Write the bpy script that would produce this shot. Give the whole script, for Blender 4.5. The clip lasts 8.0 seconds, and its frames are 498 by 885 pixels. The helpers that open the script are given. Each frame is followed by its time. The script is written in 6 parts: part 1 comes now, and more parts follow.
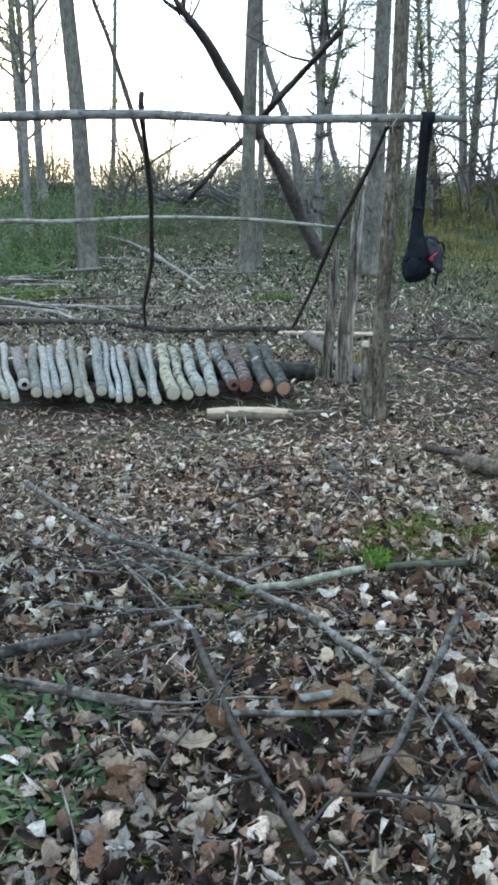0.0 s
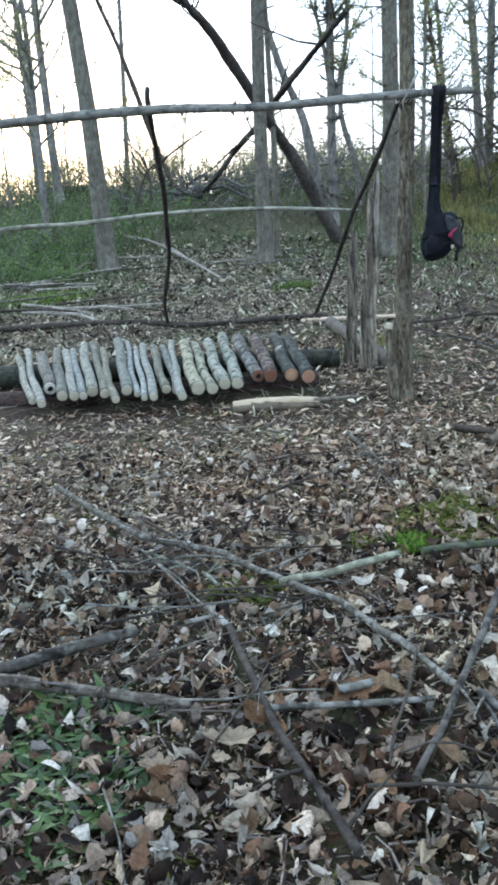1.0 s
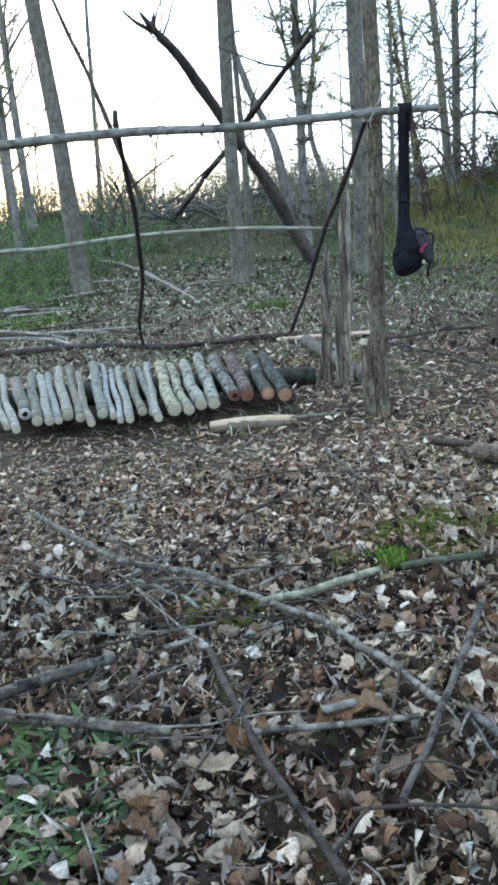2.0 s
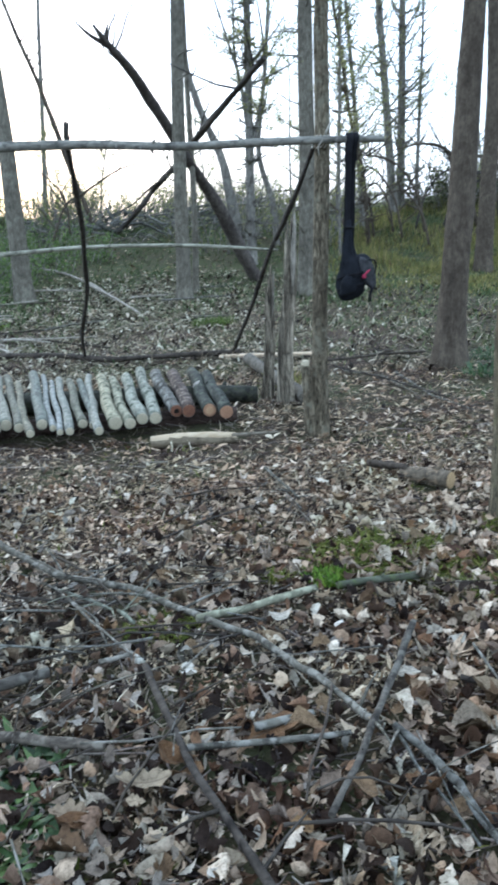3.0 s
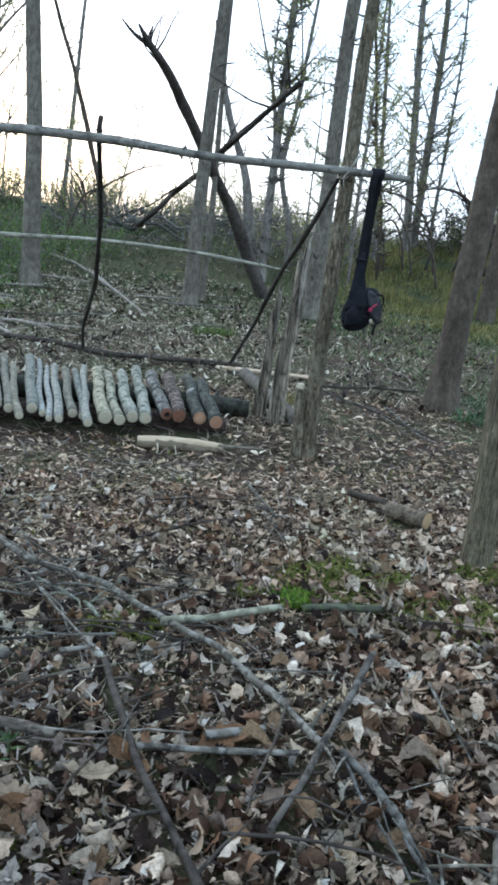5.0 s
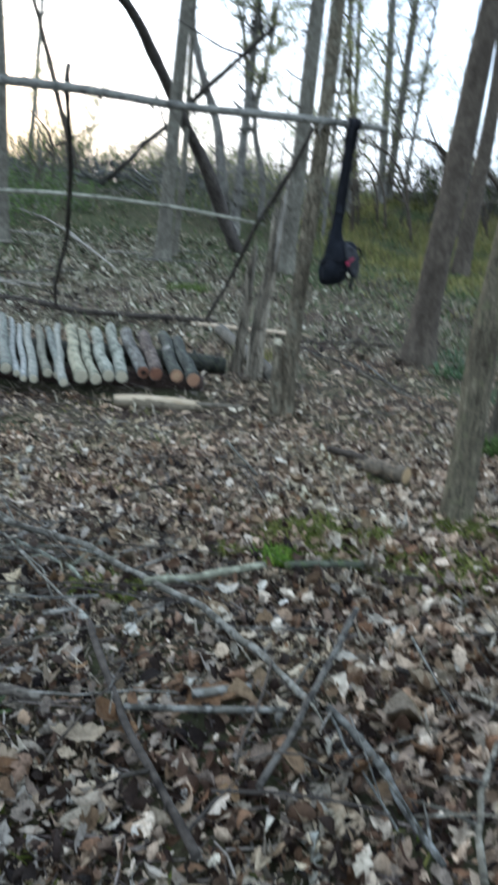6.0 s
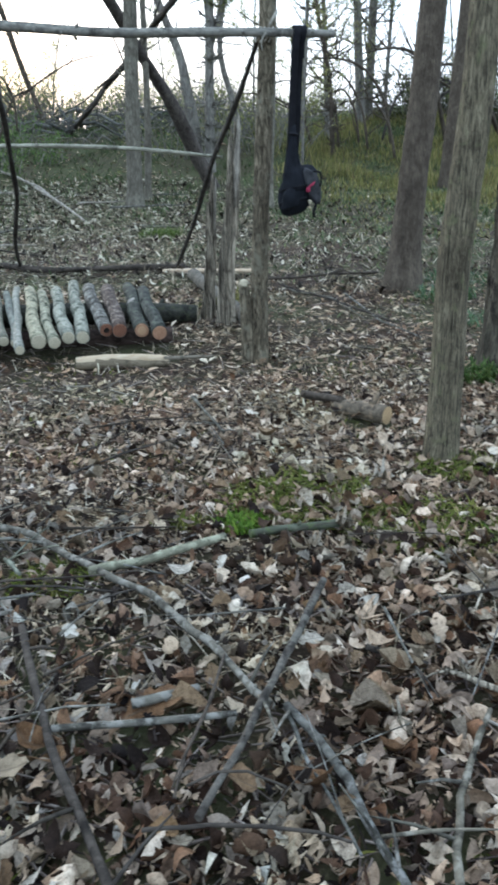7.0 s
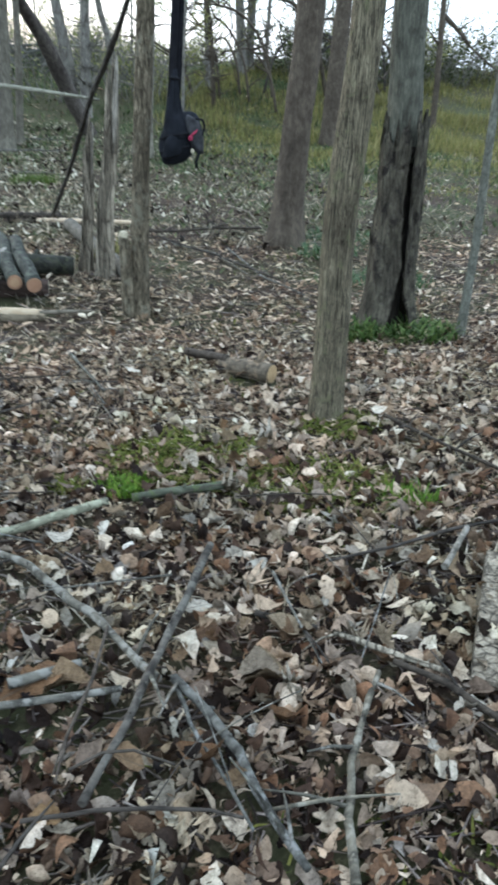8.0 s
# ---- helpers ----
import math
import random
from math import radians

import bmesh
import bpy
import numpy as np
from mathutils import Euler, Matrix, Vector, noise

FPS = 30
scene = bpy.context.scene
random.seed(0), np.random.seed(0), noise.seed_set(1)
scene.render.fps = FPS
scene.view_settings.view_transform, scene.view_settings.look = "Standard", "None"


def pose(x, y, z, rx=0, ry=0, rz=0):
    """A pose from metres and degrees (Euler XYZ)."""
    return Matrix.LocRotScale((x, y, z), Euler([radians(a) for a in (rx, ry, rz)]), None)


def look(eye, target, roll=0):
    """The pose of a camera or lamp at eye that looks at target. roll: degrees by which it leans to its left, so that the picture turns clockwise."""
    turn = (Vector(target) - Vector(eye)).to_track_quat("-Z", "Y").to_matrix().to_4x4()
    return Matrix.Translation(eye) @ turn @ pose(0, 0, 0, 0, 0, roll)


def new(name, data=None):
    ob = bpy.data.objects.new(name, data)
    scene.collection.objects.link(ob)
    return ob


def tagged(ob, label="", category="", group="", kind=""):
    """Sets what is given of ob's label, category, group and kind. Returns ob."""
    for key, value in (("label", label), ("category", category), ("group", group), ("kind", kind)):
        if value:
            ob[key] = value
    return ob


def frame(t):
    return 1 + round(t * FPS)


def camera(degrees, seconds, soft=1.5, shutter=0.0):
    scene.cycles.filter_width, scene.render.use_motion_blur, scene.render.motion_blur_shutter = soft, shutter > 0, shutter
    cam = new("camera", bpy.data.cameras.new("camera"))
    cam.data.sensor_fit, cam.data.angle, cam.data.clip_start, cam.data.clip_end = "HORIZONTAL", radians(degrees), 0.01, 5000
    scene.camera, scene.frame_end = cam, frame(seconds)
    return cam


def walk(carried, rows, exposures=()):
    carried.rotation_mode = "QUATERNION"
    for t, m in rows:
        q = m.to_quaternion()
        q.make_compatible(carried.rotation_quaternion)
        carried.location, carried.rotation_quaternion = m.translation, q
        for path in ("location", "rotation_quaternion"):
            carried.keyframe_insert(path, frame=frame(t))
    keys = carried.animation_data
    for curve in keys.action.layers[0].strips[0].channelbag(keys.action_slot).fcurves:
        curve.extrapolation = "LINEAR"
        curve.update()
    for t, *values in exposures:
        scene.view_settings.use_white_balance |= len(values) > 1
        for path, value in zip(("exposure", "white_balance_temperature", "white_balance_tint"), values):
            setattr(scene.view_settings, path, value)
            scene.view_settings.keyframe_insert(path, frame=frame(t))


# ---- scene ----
cam = camera(34.0, 8.0, soft=3.2, shutter=0.5)
PATH = [
    (0, (-0.006, -0.051, 1.49), (-0.004, 1.877, 0.959), -0.6),
    (0.5, (0.001, -0.03, 1.486), (-0.033, 1.896, 0.949), -1.8),
    (1, (0.019, -0.019, 1.482), (-0.057, 1.903, 0.933), -4.7),
    (2.3, (0.036, 0.017, 1.462), (0.02, 1.955, 0.966), -5.9),
    (2.5, (0.025, 0.01, 1.467), (0.043, 1.947, 0.97), -4.5),
    (3, (0.024, -0.019, 1.481), (0.153, 1.918, 1.003), -3.0),
    (3.5, (0.021, -0.038, 1.482), (0.218, 1.901, 1.035), -2.7),
    (4, (0.01, -0.06, 1.49), (0.21, 1.876, 1.031), -1.2),
    (4.5, (0.0, -0.064, 1.49), (0.18, 1.878, 1.045), 4.4),
    (4.7, (-0.003, -0.069, 1.494), (0.182, 1.873, 1.053), 5.5),
    (5.8, (-0.029, -0.016, 1.452), (0.126, 1.921, 0.982), 5.4),
    (6, (-0.025, -0.027, 1.488), (0.214, 1.884, 0.947), 5.2),
    (6.5, (0.133, 0.163, 1.464), (0.375, 2.038, 0.812), 0.8),
    (7, (0.259, 0.301, 1.466), (0.468, 2.169, 0.785), -0.9),
    (7.5, (0.326, 0.318, 1.458), (0.654, 2.148, 0.722), -2.6),
    (8, (0.265, 0.407, 1.438), (0.753, 2.184, 0.662), 2.1),
]
walk(cam, [(t, look(e, g, r)) for t, e, g, r in PATH], [(0.0, 1.76, 4930, 5), (3.5, 1.78, 4930, 5), (4.5, 1.52, 4970, 5), (6.0, 1.52, 5030, 5), (7.0, 1.66, 5080, 5), (8.0, 1.84, 5180, 4)])

# ---- light and sky ----
SUN_EL, SUN_AZ = radians(5.0), radians(-25.0)      # low sun ahead, a little to one side (azimuth from +y towards +x)
world = bpy.data.worlds.new("evening_sky")
scene.world = world
world.use_nodes = True
wn = world.node_tree
wn.nodes.clear()
sky = wn.nodes.new("ShaderNodeTexSky")
sky.sky_type = "NISHITA"
sky.sun_disc = False
sky.sun_elevation = SUN_EL
sky.sun_rotation = SUN_AZ
sky.altitude = 100
sky.air_density, sky.dust_density, sky.ozone_density = 1.0, 5.0, 1.0
bg = wn.nodes.new("ShaderNodeBackground")
bg.inputs["Strength"].default_value = 0.15
wout = wn.nodes.new("ShaderNodeOutputWorld")
# thin evening cloud over a clear low horizon
veil = wn.nodes.new("ShaderNodeMix")
veil.data_type, veil.blend_type = "RGBA", "MIX"
height = wn.nodes.new("ShaderNodeTexCoord")
axes = wn.nodes.new("ShaderNodeSeparateXYZ")
cover = wn.nodes.new("ShaderNodeMapRange")
for key, v in (("From Min", 0.0), ("From Max", 0.4), ("To Min", 0.42), ("To Max", 0.82)):
    cover.inputs[key].default_value = v
wn.links.new(height.outputs["Generated"], axes.inputs[0])
wn.links.new(axes.outputs["Z"], cover.inputs["Value"])
wn.links.new(cover.outputs[0], veil.inputs[0])
veil.inputs[7].default_value = (6.2, 6.35, 6.7, 1)
wn.links.new(sky.outputs[0], veil.inputs[6])
wn.links.new(veil.outputs[2], bg.inputs["Color"])
wn.links.new(bg.outputs[0], wout.inputs["Surface"])

sun = new("sun", bpy.data.lights.new("sun", "SUN"))
sun.data.energy, sun.data.angle, sun.data.color = 1.2, radians(40), (1.0, 0.86, 0.66)
sun_way = Vector((math.sin(SUN_AZ) * math.cos(SUN_EL), math.cos(SUN_AZ) * math.cos(SUN_EL), math.sin(SUN_EL)))
sun.matrix_world = look(sun_way * 60, (0, 0, 0))


# ---- materials ----
class Mat:
    """A node material under construction."""

    def __init__(self, name, rough=0.85):
        self.m = bpy.data.materials.new(name)
        self.m.use_nodes = True
        self.t = self.m.node_tree
        self.bsdf = self.t.nodes["Principled BSDF"]
        self.bsdf.inputs["Roughness"].default_value = rough
        self.bsdf.inputs["Specular IOR Level"].default_value = 0.12

    def n(self, kind, **values):
        node = self.t.nodes.new("ShaderNode" + kind)
        for key, v in values.items():
            node.inputs[key.replace("_", " ")].default_value = v
        return node

    def link(self, a, b):
        self.t.links.new(a, b)

    def coords(self, sx, sy, sz, kind="Object"):
        tc = self.n("TexCoord")
        mp = self.n("Mapping")
        mp.inputs["Scale"].default_value = (sx, sy, sz)
        self.link(tc.outputs[kind], mp.inputs[0])
        return mp.outputs[0]

    def noise(self, vec, scale, detail=5.0, rough=0.6, distortion=0.0):
        nz = self.n("TexNoise", Scale=scale, Detail=detail, Roughness=rough, Distortion=distortion)
        self.link(vec, nz.inputs["Vector"])
        return nz.outputs["Fac"]

    def ramp(self, fac, stops):
        r = self.n("ValToRGB")
        e = r.color_ramp.elements
        while len(e) > 1:
            e.remove(e[-1])
        e[0].position, e[0].color = stops[0]
        for p, c in stops[1:]:
            x = e.new(p)
            x.color = c
        self.link(fac, r.inputs[0])
        return r.outputs[0]

    def mix(self, fac, a, b, mode="MIX"):
        x = self.t.nodes.new("ShaderNodeMix")
        x.data_type, x.blend_type = "RGBA", mode
        for sock, v in ((x.inputs[0], fac), (x.inputs[6], a), (x.inputs[7], b)):
            if isinstance(v, (tuple, float, int)):
                sock.default_value = v
            else:
                self.link(v, sock)
        return x.outputs[2]

    def bump(self, height, strength, distance=0.01):
        b = self.n("Bump", Strength=strength, Distance=distance)
        self.link(height, b.inputs["Height"])
        self.link(b.outputs[0], self.bsdf.inputs["Normal"])

    def colour(self, c):
        self.link(c, self.bsdf.inputs["Base Color"])


def g4(v, tint=(1, 1, 1)):
    return (v * tint[0], v * tint[1], v * tint[2], 1.0)


def bark(name, dark, light, ridge=26.0, stretch=0.16, strength=0.7, patch=None, moss=None, cracks=0.3, span=(0.25, 0.75)):
    """Bark with ridges running along z, broad patches, and moss or lichen spots."""
    m = Mat(name, 0.92)
    v = m.coords(1, 1, stretch)
    fine = m.noise(v, ridge, 6, 0.7, 1.2)
    broad = m.noise(m.coords(1, 1, 0.5), 3.0, 4, 0.6)
    c = m.ramp(fine, [(span[0], dark), (span[1], light)])
    tone = m.ramp(broad, [(0.3, (0.62, 0.6, 0.58, 1)), (0.7, (1.15, 1.14, 1.1, 1))])
    c = m.mix(1.0, c, tone, "MULTIPLY")
    crack = m.n("TexVoronoi", Scale=ridge * 0.9)
    crack.feature = "DISTANCE_TO_EDGE"
    m.link(m.coords(1, 1, max(0.16, stretch * 0.7)), crack.inputs["Vector"])
    c = m.mix(m.ramp(crack.outputs["Distance"], [(0.0, (cracks, cracks, cracks, 1)), (0.12, (0, 0, 0, 1))]), c, tuple(x * 0.8 for x in dark[:3]) + (1,))
    blot = m.noise(m.coords(1, 1, 0.7), 13.0, 5, 0.75)
    c = m.mix(1.0, c, m.ramp(blot, [(0.35, (0.68, 0.66, 0.63, 1)), (0.62, (1.35, 1.35, 1.3, 1))]), "MULTIPLY")
    if patch:
        c = m.mix(m.ramp(m.noise(m.coords(1, 1, 0.8), 9.0, 5, 0.7), [(0.52, (0, 0, 0, 1)), (0.62, (1, 1, 1, 1))]), c, patch)
    if moss:
        c = m.mix(m.ramp(m.noise(m.coords(1, 1, 1), 14.0, 5, 0.7), [(0.55, (0, 0, 0, 1)), (0.7, (0.8, 0.8, 0.8, 1))]), c, moss)
    m.colour(c)
    deep = m.n("Math")
    deep.operation = "MINIMUM"
    m.link(fine, deep.inputs[0])
    m.link(m.ramp(crack.outputs["Distance"], [(0.0, (0.25, 0.25, 0.25, 1)), (0.2, (1, 1, 1, 1))]), deep.inputs[1])
    m.bump(deep.outputs[0], strength, 0.025)
    return m.m


def log_bark(name, dark, light, spot=None, blotch=1.0, spots=21):
    """Smooth young bark of cut poles, with the grain along local x and lichen or stain spots; each pole a little different."""
    m = Mat(name, 0.85)
    info = m.n("ObjectInfo")
    base = m.coords(1, 1, 1)
    add = m.n("VectorMath")
    m.link(base, add.inputs[0])
    m.link(info.outputs["Location"], add.inputs[1])
    v = add.outputs[0]
    sc = m.n("Mapping")
    sc.inputs["Scale"].default_value = (0.35, 1, 1)
    m.link(v, sc.inputs[0])
    grain = m.noise(sc.outputs[0], 40, 6, 0.6, 0.4)
    blot = m.noise(v, 11, 5, 0.7)
    c = m.ramp(grain, [(0.3, dark), (0.7, light)])
    c = m.mix(m.ramp(blot, [(0.34, (blotch, blotch, blotch, 1)), (0.5, (0, 0, 0, 1))]), c, tuple(x * 0.6 for x in dark[:3]) + (1,))
    if spot:
        c = m.mix(m.ramp(m.noise(v, spots, 4, 0.65), [(0.52, (0, 0, 0, 1)), (0.6, (0.85, 0.85, 0.85, 1))]), c, spot)
    vary = m.ramp(info.outputs["Random"], [(0.0, (0.66, 0.70, 0.68, 1)), (0.3, (1.06, 1.03, 0.90, 1)), (0.6, (0.84, 0.88, 0.90, 1)), (1.0, (1.16, 1.13, 1.04, 1))])
    m.colour(m.mix(1.0, c, vary, "MULTIPLY"))
    m.bump(m.mix(0.4, grain, blot), 0.7, 0.008)
    return m.m


def cut_wood(name, light, dark, rings=60.0):
    m = Mat(name, 0.8)
    v = m.coords(1, 1, 1)
    w = m.n("TexWave", Scale=rings, Distortion=1.6, Detail=3.0)
    w.wave_type, w.rings_direction = "RINGS", "X"
    m.link(v, w.inputs["Vector"])
    c = m.ramp(w.outputs["Fac"], [(0.2, dark), (0.7, light)])
    c = m.mix(m.ramp(m.noise(v, 14, 4), [(0.35, (0, 0, 0, 1)), (0.75, (0.6, 0.6, 0.6, 1))]), c, dark)
    m.colour(c)
    m.bump(w.outputs["Fac"], 0.25, 0.003)
    return m.m


def island_leaf(name, stops, rough=0.75, thin=0.25, vein=True):
    """Leaves in one mesh: each leaf its own tone, with mottling, and some light coming through."""
    m = Mat(name, rough)
    geo = m.n("NewGeometry")
    v = m.coords(1, 1, 1)
    c = m.ramp(geo.outputs["Random Per Island"], stops)
    mott = m.noise(v, 45, 6, 0.8)
    c = m.mix(1.0, c, m.ramp(mott, [(0.30, (0.30, 0.28, 0.26, 1)), (0.5, (0.92, 0.91, 0.89, 1)), (0.68, (1.30, 1.29, 1.27, 1))]), "MULTIPLY")
    if vein:
        # drifts of redder and of greyer, greener leaves
        drift = m.noise(v, 1.6, 4, 0.6)
        c = m.mix(1.0, c, m.ramp(drift, [(0.34, (0.96, 1.02, 0.93, 1)), (0.5, (1.0, 1.0, 1.0, 1)), (0.64, (1.07, 0.98, 0.92, 1))]), "MULTIPLY")
        spots = m.ramp(m.noise(v, 170, 3, 0.6), [(0.58, (0, 0, 0, 1)), (0.68, (0.6, 0.6, 0.6, 1))])
        c = m.mix(spots, c, (0.035, 0.025, 0.018, 1))
        m.bump(m.noise(v, 130, 4), 0.8, 0.006)
    m.colour(c)
    m.bsdf.inputs["Specular IOR Level"].default_value = 0.3 if rough < 0.6 else 0.1
    if thin:
        tr = m.n("BsdfTranslucent")
        m.link(c, tr.inputs["Color"])
        mx = m.n("MixShader")
        mx.inputs[0].default_value = thin
        m.link(m.bsdf.outputs[0], mx.inputs[1])
        m.link(tr.outputs[0], mx.inputs[2])
        m.link(mx.outputs[0], m.t.nodes["Material Output"].inputs["Surface"])
    return m.m


def object_leaf(name, stops):
    m = Mat(name, 0.7)
    info = m.n("ObjectInfo")
    v = m.coords(1, 1, 1)
    c = m.ramp(info.outputs["Random"], stops)
    c = m.mix(1.0, c, m.ramp(m.noise(v, 5, 5, 0.75), [(0.30, (0.30, 0.27, 0.24, 1)), (0.5, (0.90, 0.89, 0.87, 1)), (0.7, (1.22, 1.22, 1.19, 1))]), "MULTIPLY")
    rib = m.n("SeparateXYZ")
    m.link(v, rib.inputs[0])
    side = m.n("Math")
    side.operation = "ABSOLUTE"
    m.link(rib.outputs["Y"], side.inputs[0])
    c = m.mix(m.ramp(side.outputs[0], [(0.008, (0.6, 0.6, 0.6, 1)), (0.022, (0, 0, 0, 1))]), c, (0.10, 0.075, 0.05, 1))
    m.colour(c)
    m.bump(m.noise(v, 9, 4), 0.7, 0.05)
    return m.m


def soil_material():
    m = Mat("forest_soil", 0.95)
    v = m.coords(1, 1, 1)
    big = m.noise(v, 0.35, 4, 0.6)
    mid = m.noise(v, 5.0, 6, 0.7)
    fine = m.noise(v, 38.0, 6, 0.75)
    c = m.ramp(fine, [(0.3, (0.010, 0.007, 0.005, 1)), (0.5, (0.036, 0.025, 0.017, 1)), (0.68, (0.125, 0.092, 0.060, 1))])
    c = m.mix(1.0, c, m.ramp(mid, [(0.3, (0.6, 0.58, 0.56, 1)), (0.7, (1.2, 1.15, 1.1, 1))]), "MULTIPLY")
    # far off the litter is greener, with patches of low growth
    green = m.ramp(m.noise(v, 0.75, 6, 0.7), [(0.42, (0, 0, 0, 1)), (0.60, (0.7, 0.7, 0.7, 1))])
    c = m.mix(green, c, m.mix(fine, (0.012, 0.016, 0.006, 1), (0.085, 0.105, 0.036, 1)))
    # the litter gives way to a thin green sward farther in
    axes_ = m.n("SeparateXYZ")
    m.link(v, axes_.inputs[0])
    reach_ = m.n("MapRange", From_Min=11.0, From_Max=19.0, To_Min=0.0, To_Max=0.45)
    m.link(axes_.outputs["Y"], reach_.inputs["Value"])
    sward = m.mix(m.noise(v, 9.0, 5, 0.7), (0.012, 0.017, 0.006, 1), (0.085, 0.095, 0.034, 1))
    c = m.mix(reach_.outputs[0], c, sward)
    c = m.mix(m.ramp(big, [(0.3, (0, 0, 0, 1)), (0.7, (0.15, 0.15, 0.15, 1))]), c, (0.09, 0.072, 0.05, 1))
    m.colour(c)
    m.bump(fine, 0.8, 0.02)
    return m.m


def cloth(name, c0, c1, scale=220.0, rough=0.9):
    m = Mat(name, rough)
    v = m.coords(1, 1, 1)
    m.colour(m.ramp(m.noise(v, 16, 5), [(0.3, c0), (0.7, c1)]))
    m.bump(m.noise(v, scale, 3), 0.4, 0.002)
    return m.m


SOIL = soil_material()
BARK_GREY = bark("bark_grey", g4(0.070, (1.06, 0.98, 0.78)), g4(0.185, (1.05, 0.98, 0.79)), 34, 0.12, 0.8, cracks=0.3, span=(0.3, 0.7))
BARK_NEAR = bark("bark_furrowed", g4(0.018, (1.12, 1.0, 0.68)), g4(0.165, (1.14, 1.0, 0.68)), 105, 0.06, 0.6, moss=(0.125, 0.129, 0.062, 1), cracks=0.45, span=(0.36, 0.6))
BARK_MAIN = bark("bark_lichen", g4(0.027, (1.150, 0.950, 0.600)), g4(0.215, (1.120, 0.970, 0.690)), 38, 0.25, 1.0, patch=g4(0.153, (1.060, 0.969, 0.668)), cracks=0.45, span=(0.36, 0.66))
BARK_BROWN = bark("bark_brown", g4(0.046, (0.92, 0.76, 0.58)), g4(0.122, (0.92, 0.77, 0.59)), 40, 0.2, 0.6, cracks=0.2)
BARK_FAR = bark("bark_far", g4(0.062, (1.06, 1, 0.9)), g4(0.250, (1.05, 1, 0.88)), 12, 0.2, 0.5)
BARK_DARK = bark("bark_dark", g4(0.014, (1.1, 1, 0.92)), g4(0.095, (1.1, 1, 0.88)), 60, 0.4, 0.8)
BARK_DEAD = bark("bark_dead", g4(0.012, (1.06, 0.96, 0.74)), g4(0.135, (1.03, 0.94, 0.70)), 24, 0.25, 1.0, patch=g4(0.020, (1.1, 0.92, 0.72)))
BARK_SLATE = bark("bark_slate", g4(0.036, (1.0, 1, 0.92)), g4(0.165, (1.0, 1, 0.9)), 30, 0.2, 0.7)
BARK_LEANING = bark("bark_leaning", g4(0.026, (1.08, 0.94, 0.82)), g4(0.120, (1.08, 0.95, 0.84)), 30, 0.25, 0.7)
BARK_SAPLING = bark("bark_sapling", g4(0.045, (1.0, 1, 0.84)), g4(0.21, (0.99, 1.02, 0.84)), 40, 0.5, 0.5)
BARK_OLIVE = bark("bark_olive", g4(0.030, (1.02, 1, 0.80)), g4(0.135, (1.0, 1.02, 0.80)), 30, 0.15, 0.7)
# near-black: the shade inside hollows is put into the rotten wood's colour
HOLLOW_DARK = bark("hollow_shade_wood", g4(0.006, (1.2, 1, 0.8)), g4(0.03, (1.2, 1, 0.8)), 20, 0.1, 0.9)
WEATHERED = bark("weathered_wood", g4(0.024, (1.05, 0.90, 0.68)), g4(0.31, (1.10, 0.98, 0.76)), 30, 0.04, 1.0, cracks=0.6, span=(0.36, 0.58))
SPLIT_PALE = bark("split_wood_pale", g4(0.10, (1.05, 0.95, 0.78)), g4(0.40, (1.05, 0.98, 0.84)), 46, 0.05, 0.7, cracks=0.3, span=(0.3, 0.7))
POLE_BARK = log_bark("pole_bark", g4(0.102, (1.000, 0.941, 0.855)), g4(0.272, (1.000, 0.941, 0.837)))
RAIL_BARK = log_bark("rail_bark", g4(0.110, (1.03, 1, 0.80)), g4(0.290, (1.02, 1, 0.82)))
LOG_PALE = log_bark("log_bark_pale", g4(0.070, (1.02, 1, 0.84)), g4(0.235, (1.02, 1, 0.86)), spot=(0.200, 0.207, 0.172, 1), blotch=0.6)
LOG_WHITE = log_bark("log_bark_white", g4(0.100, (1.0, 1, 0.88)), g4(0.280, (1.0, 1, 0.90)), spot=(0.110, 0.115, 0.10, 1), blotch=0.35)
LOG_OLIVE = log_bark("log_bark_olive", g4(0.060, (1.08, 1, 0.76)), g4(0.175, (1.06, 1, 0.76)), spot=(0.085, 0.085, 0.058, 1), blotch=0.7)
LOG_SLATE = log_bark("log_bark_slate", g4(0.034, (1.08, 1, 0.84)), g4(0.120, (1.08, 1, 0.84)), spot=(0.20, 0.195, 0.17, 1), blotch=0.9)
LOG_MOTTLED = log_bark("log_bark_mottled", g4(0.120, (1.04, 1, 0.74)), g4(0.31, (1.04, 1, 0.76)), spot=(0.030, 0.034, 0.020, 1), spots=13)
LOG_DARK = log_bark("log_bark_dark", g4(0.012, (0.98, 1.04, 0.92)), g4(0.054, (0.98, 1.04, 0.92)), spot=(0.070, 0.075, 0.062, 1))
LOG_RUST = log_bark("log_bark_rust", g4(0.022, (1.3, 0.95, 0.76)), g4(0.095, (1.3, 0.95, 0.78)), spot=(0.25, 0.205, 0.175, 1))
LOG_MOSS = log_bark("log_bark_mossy", g4(0.016, (1.05, 1.02, 0.78)), g4(0.056, (1.05, 1.02, 0.8)), spot=(0.045, 0.047, 0.027, 1))
LOG_TAN = log_bark("log_bark_tan", g4(0.085, (1.2, 1, 0.72)), g4(0.16, (1.18, 1, 0.74)))
LOG_BROWN = log_bark("log_bark_brown", g4(0.040, (1.15, 1, 0.78)), g4(0.125, (1.12, 1, 0.78)))
# reddish bark, its colour darkened for the shade under the bed
LOG_BEARER = log_bark("log_bark_bearer", g4(0.014, (1.3, 0.95, 0.8)), g4(0.055, (1.35, 0.95, 0.8)))
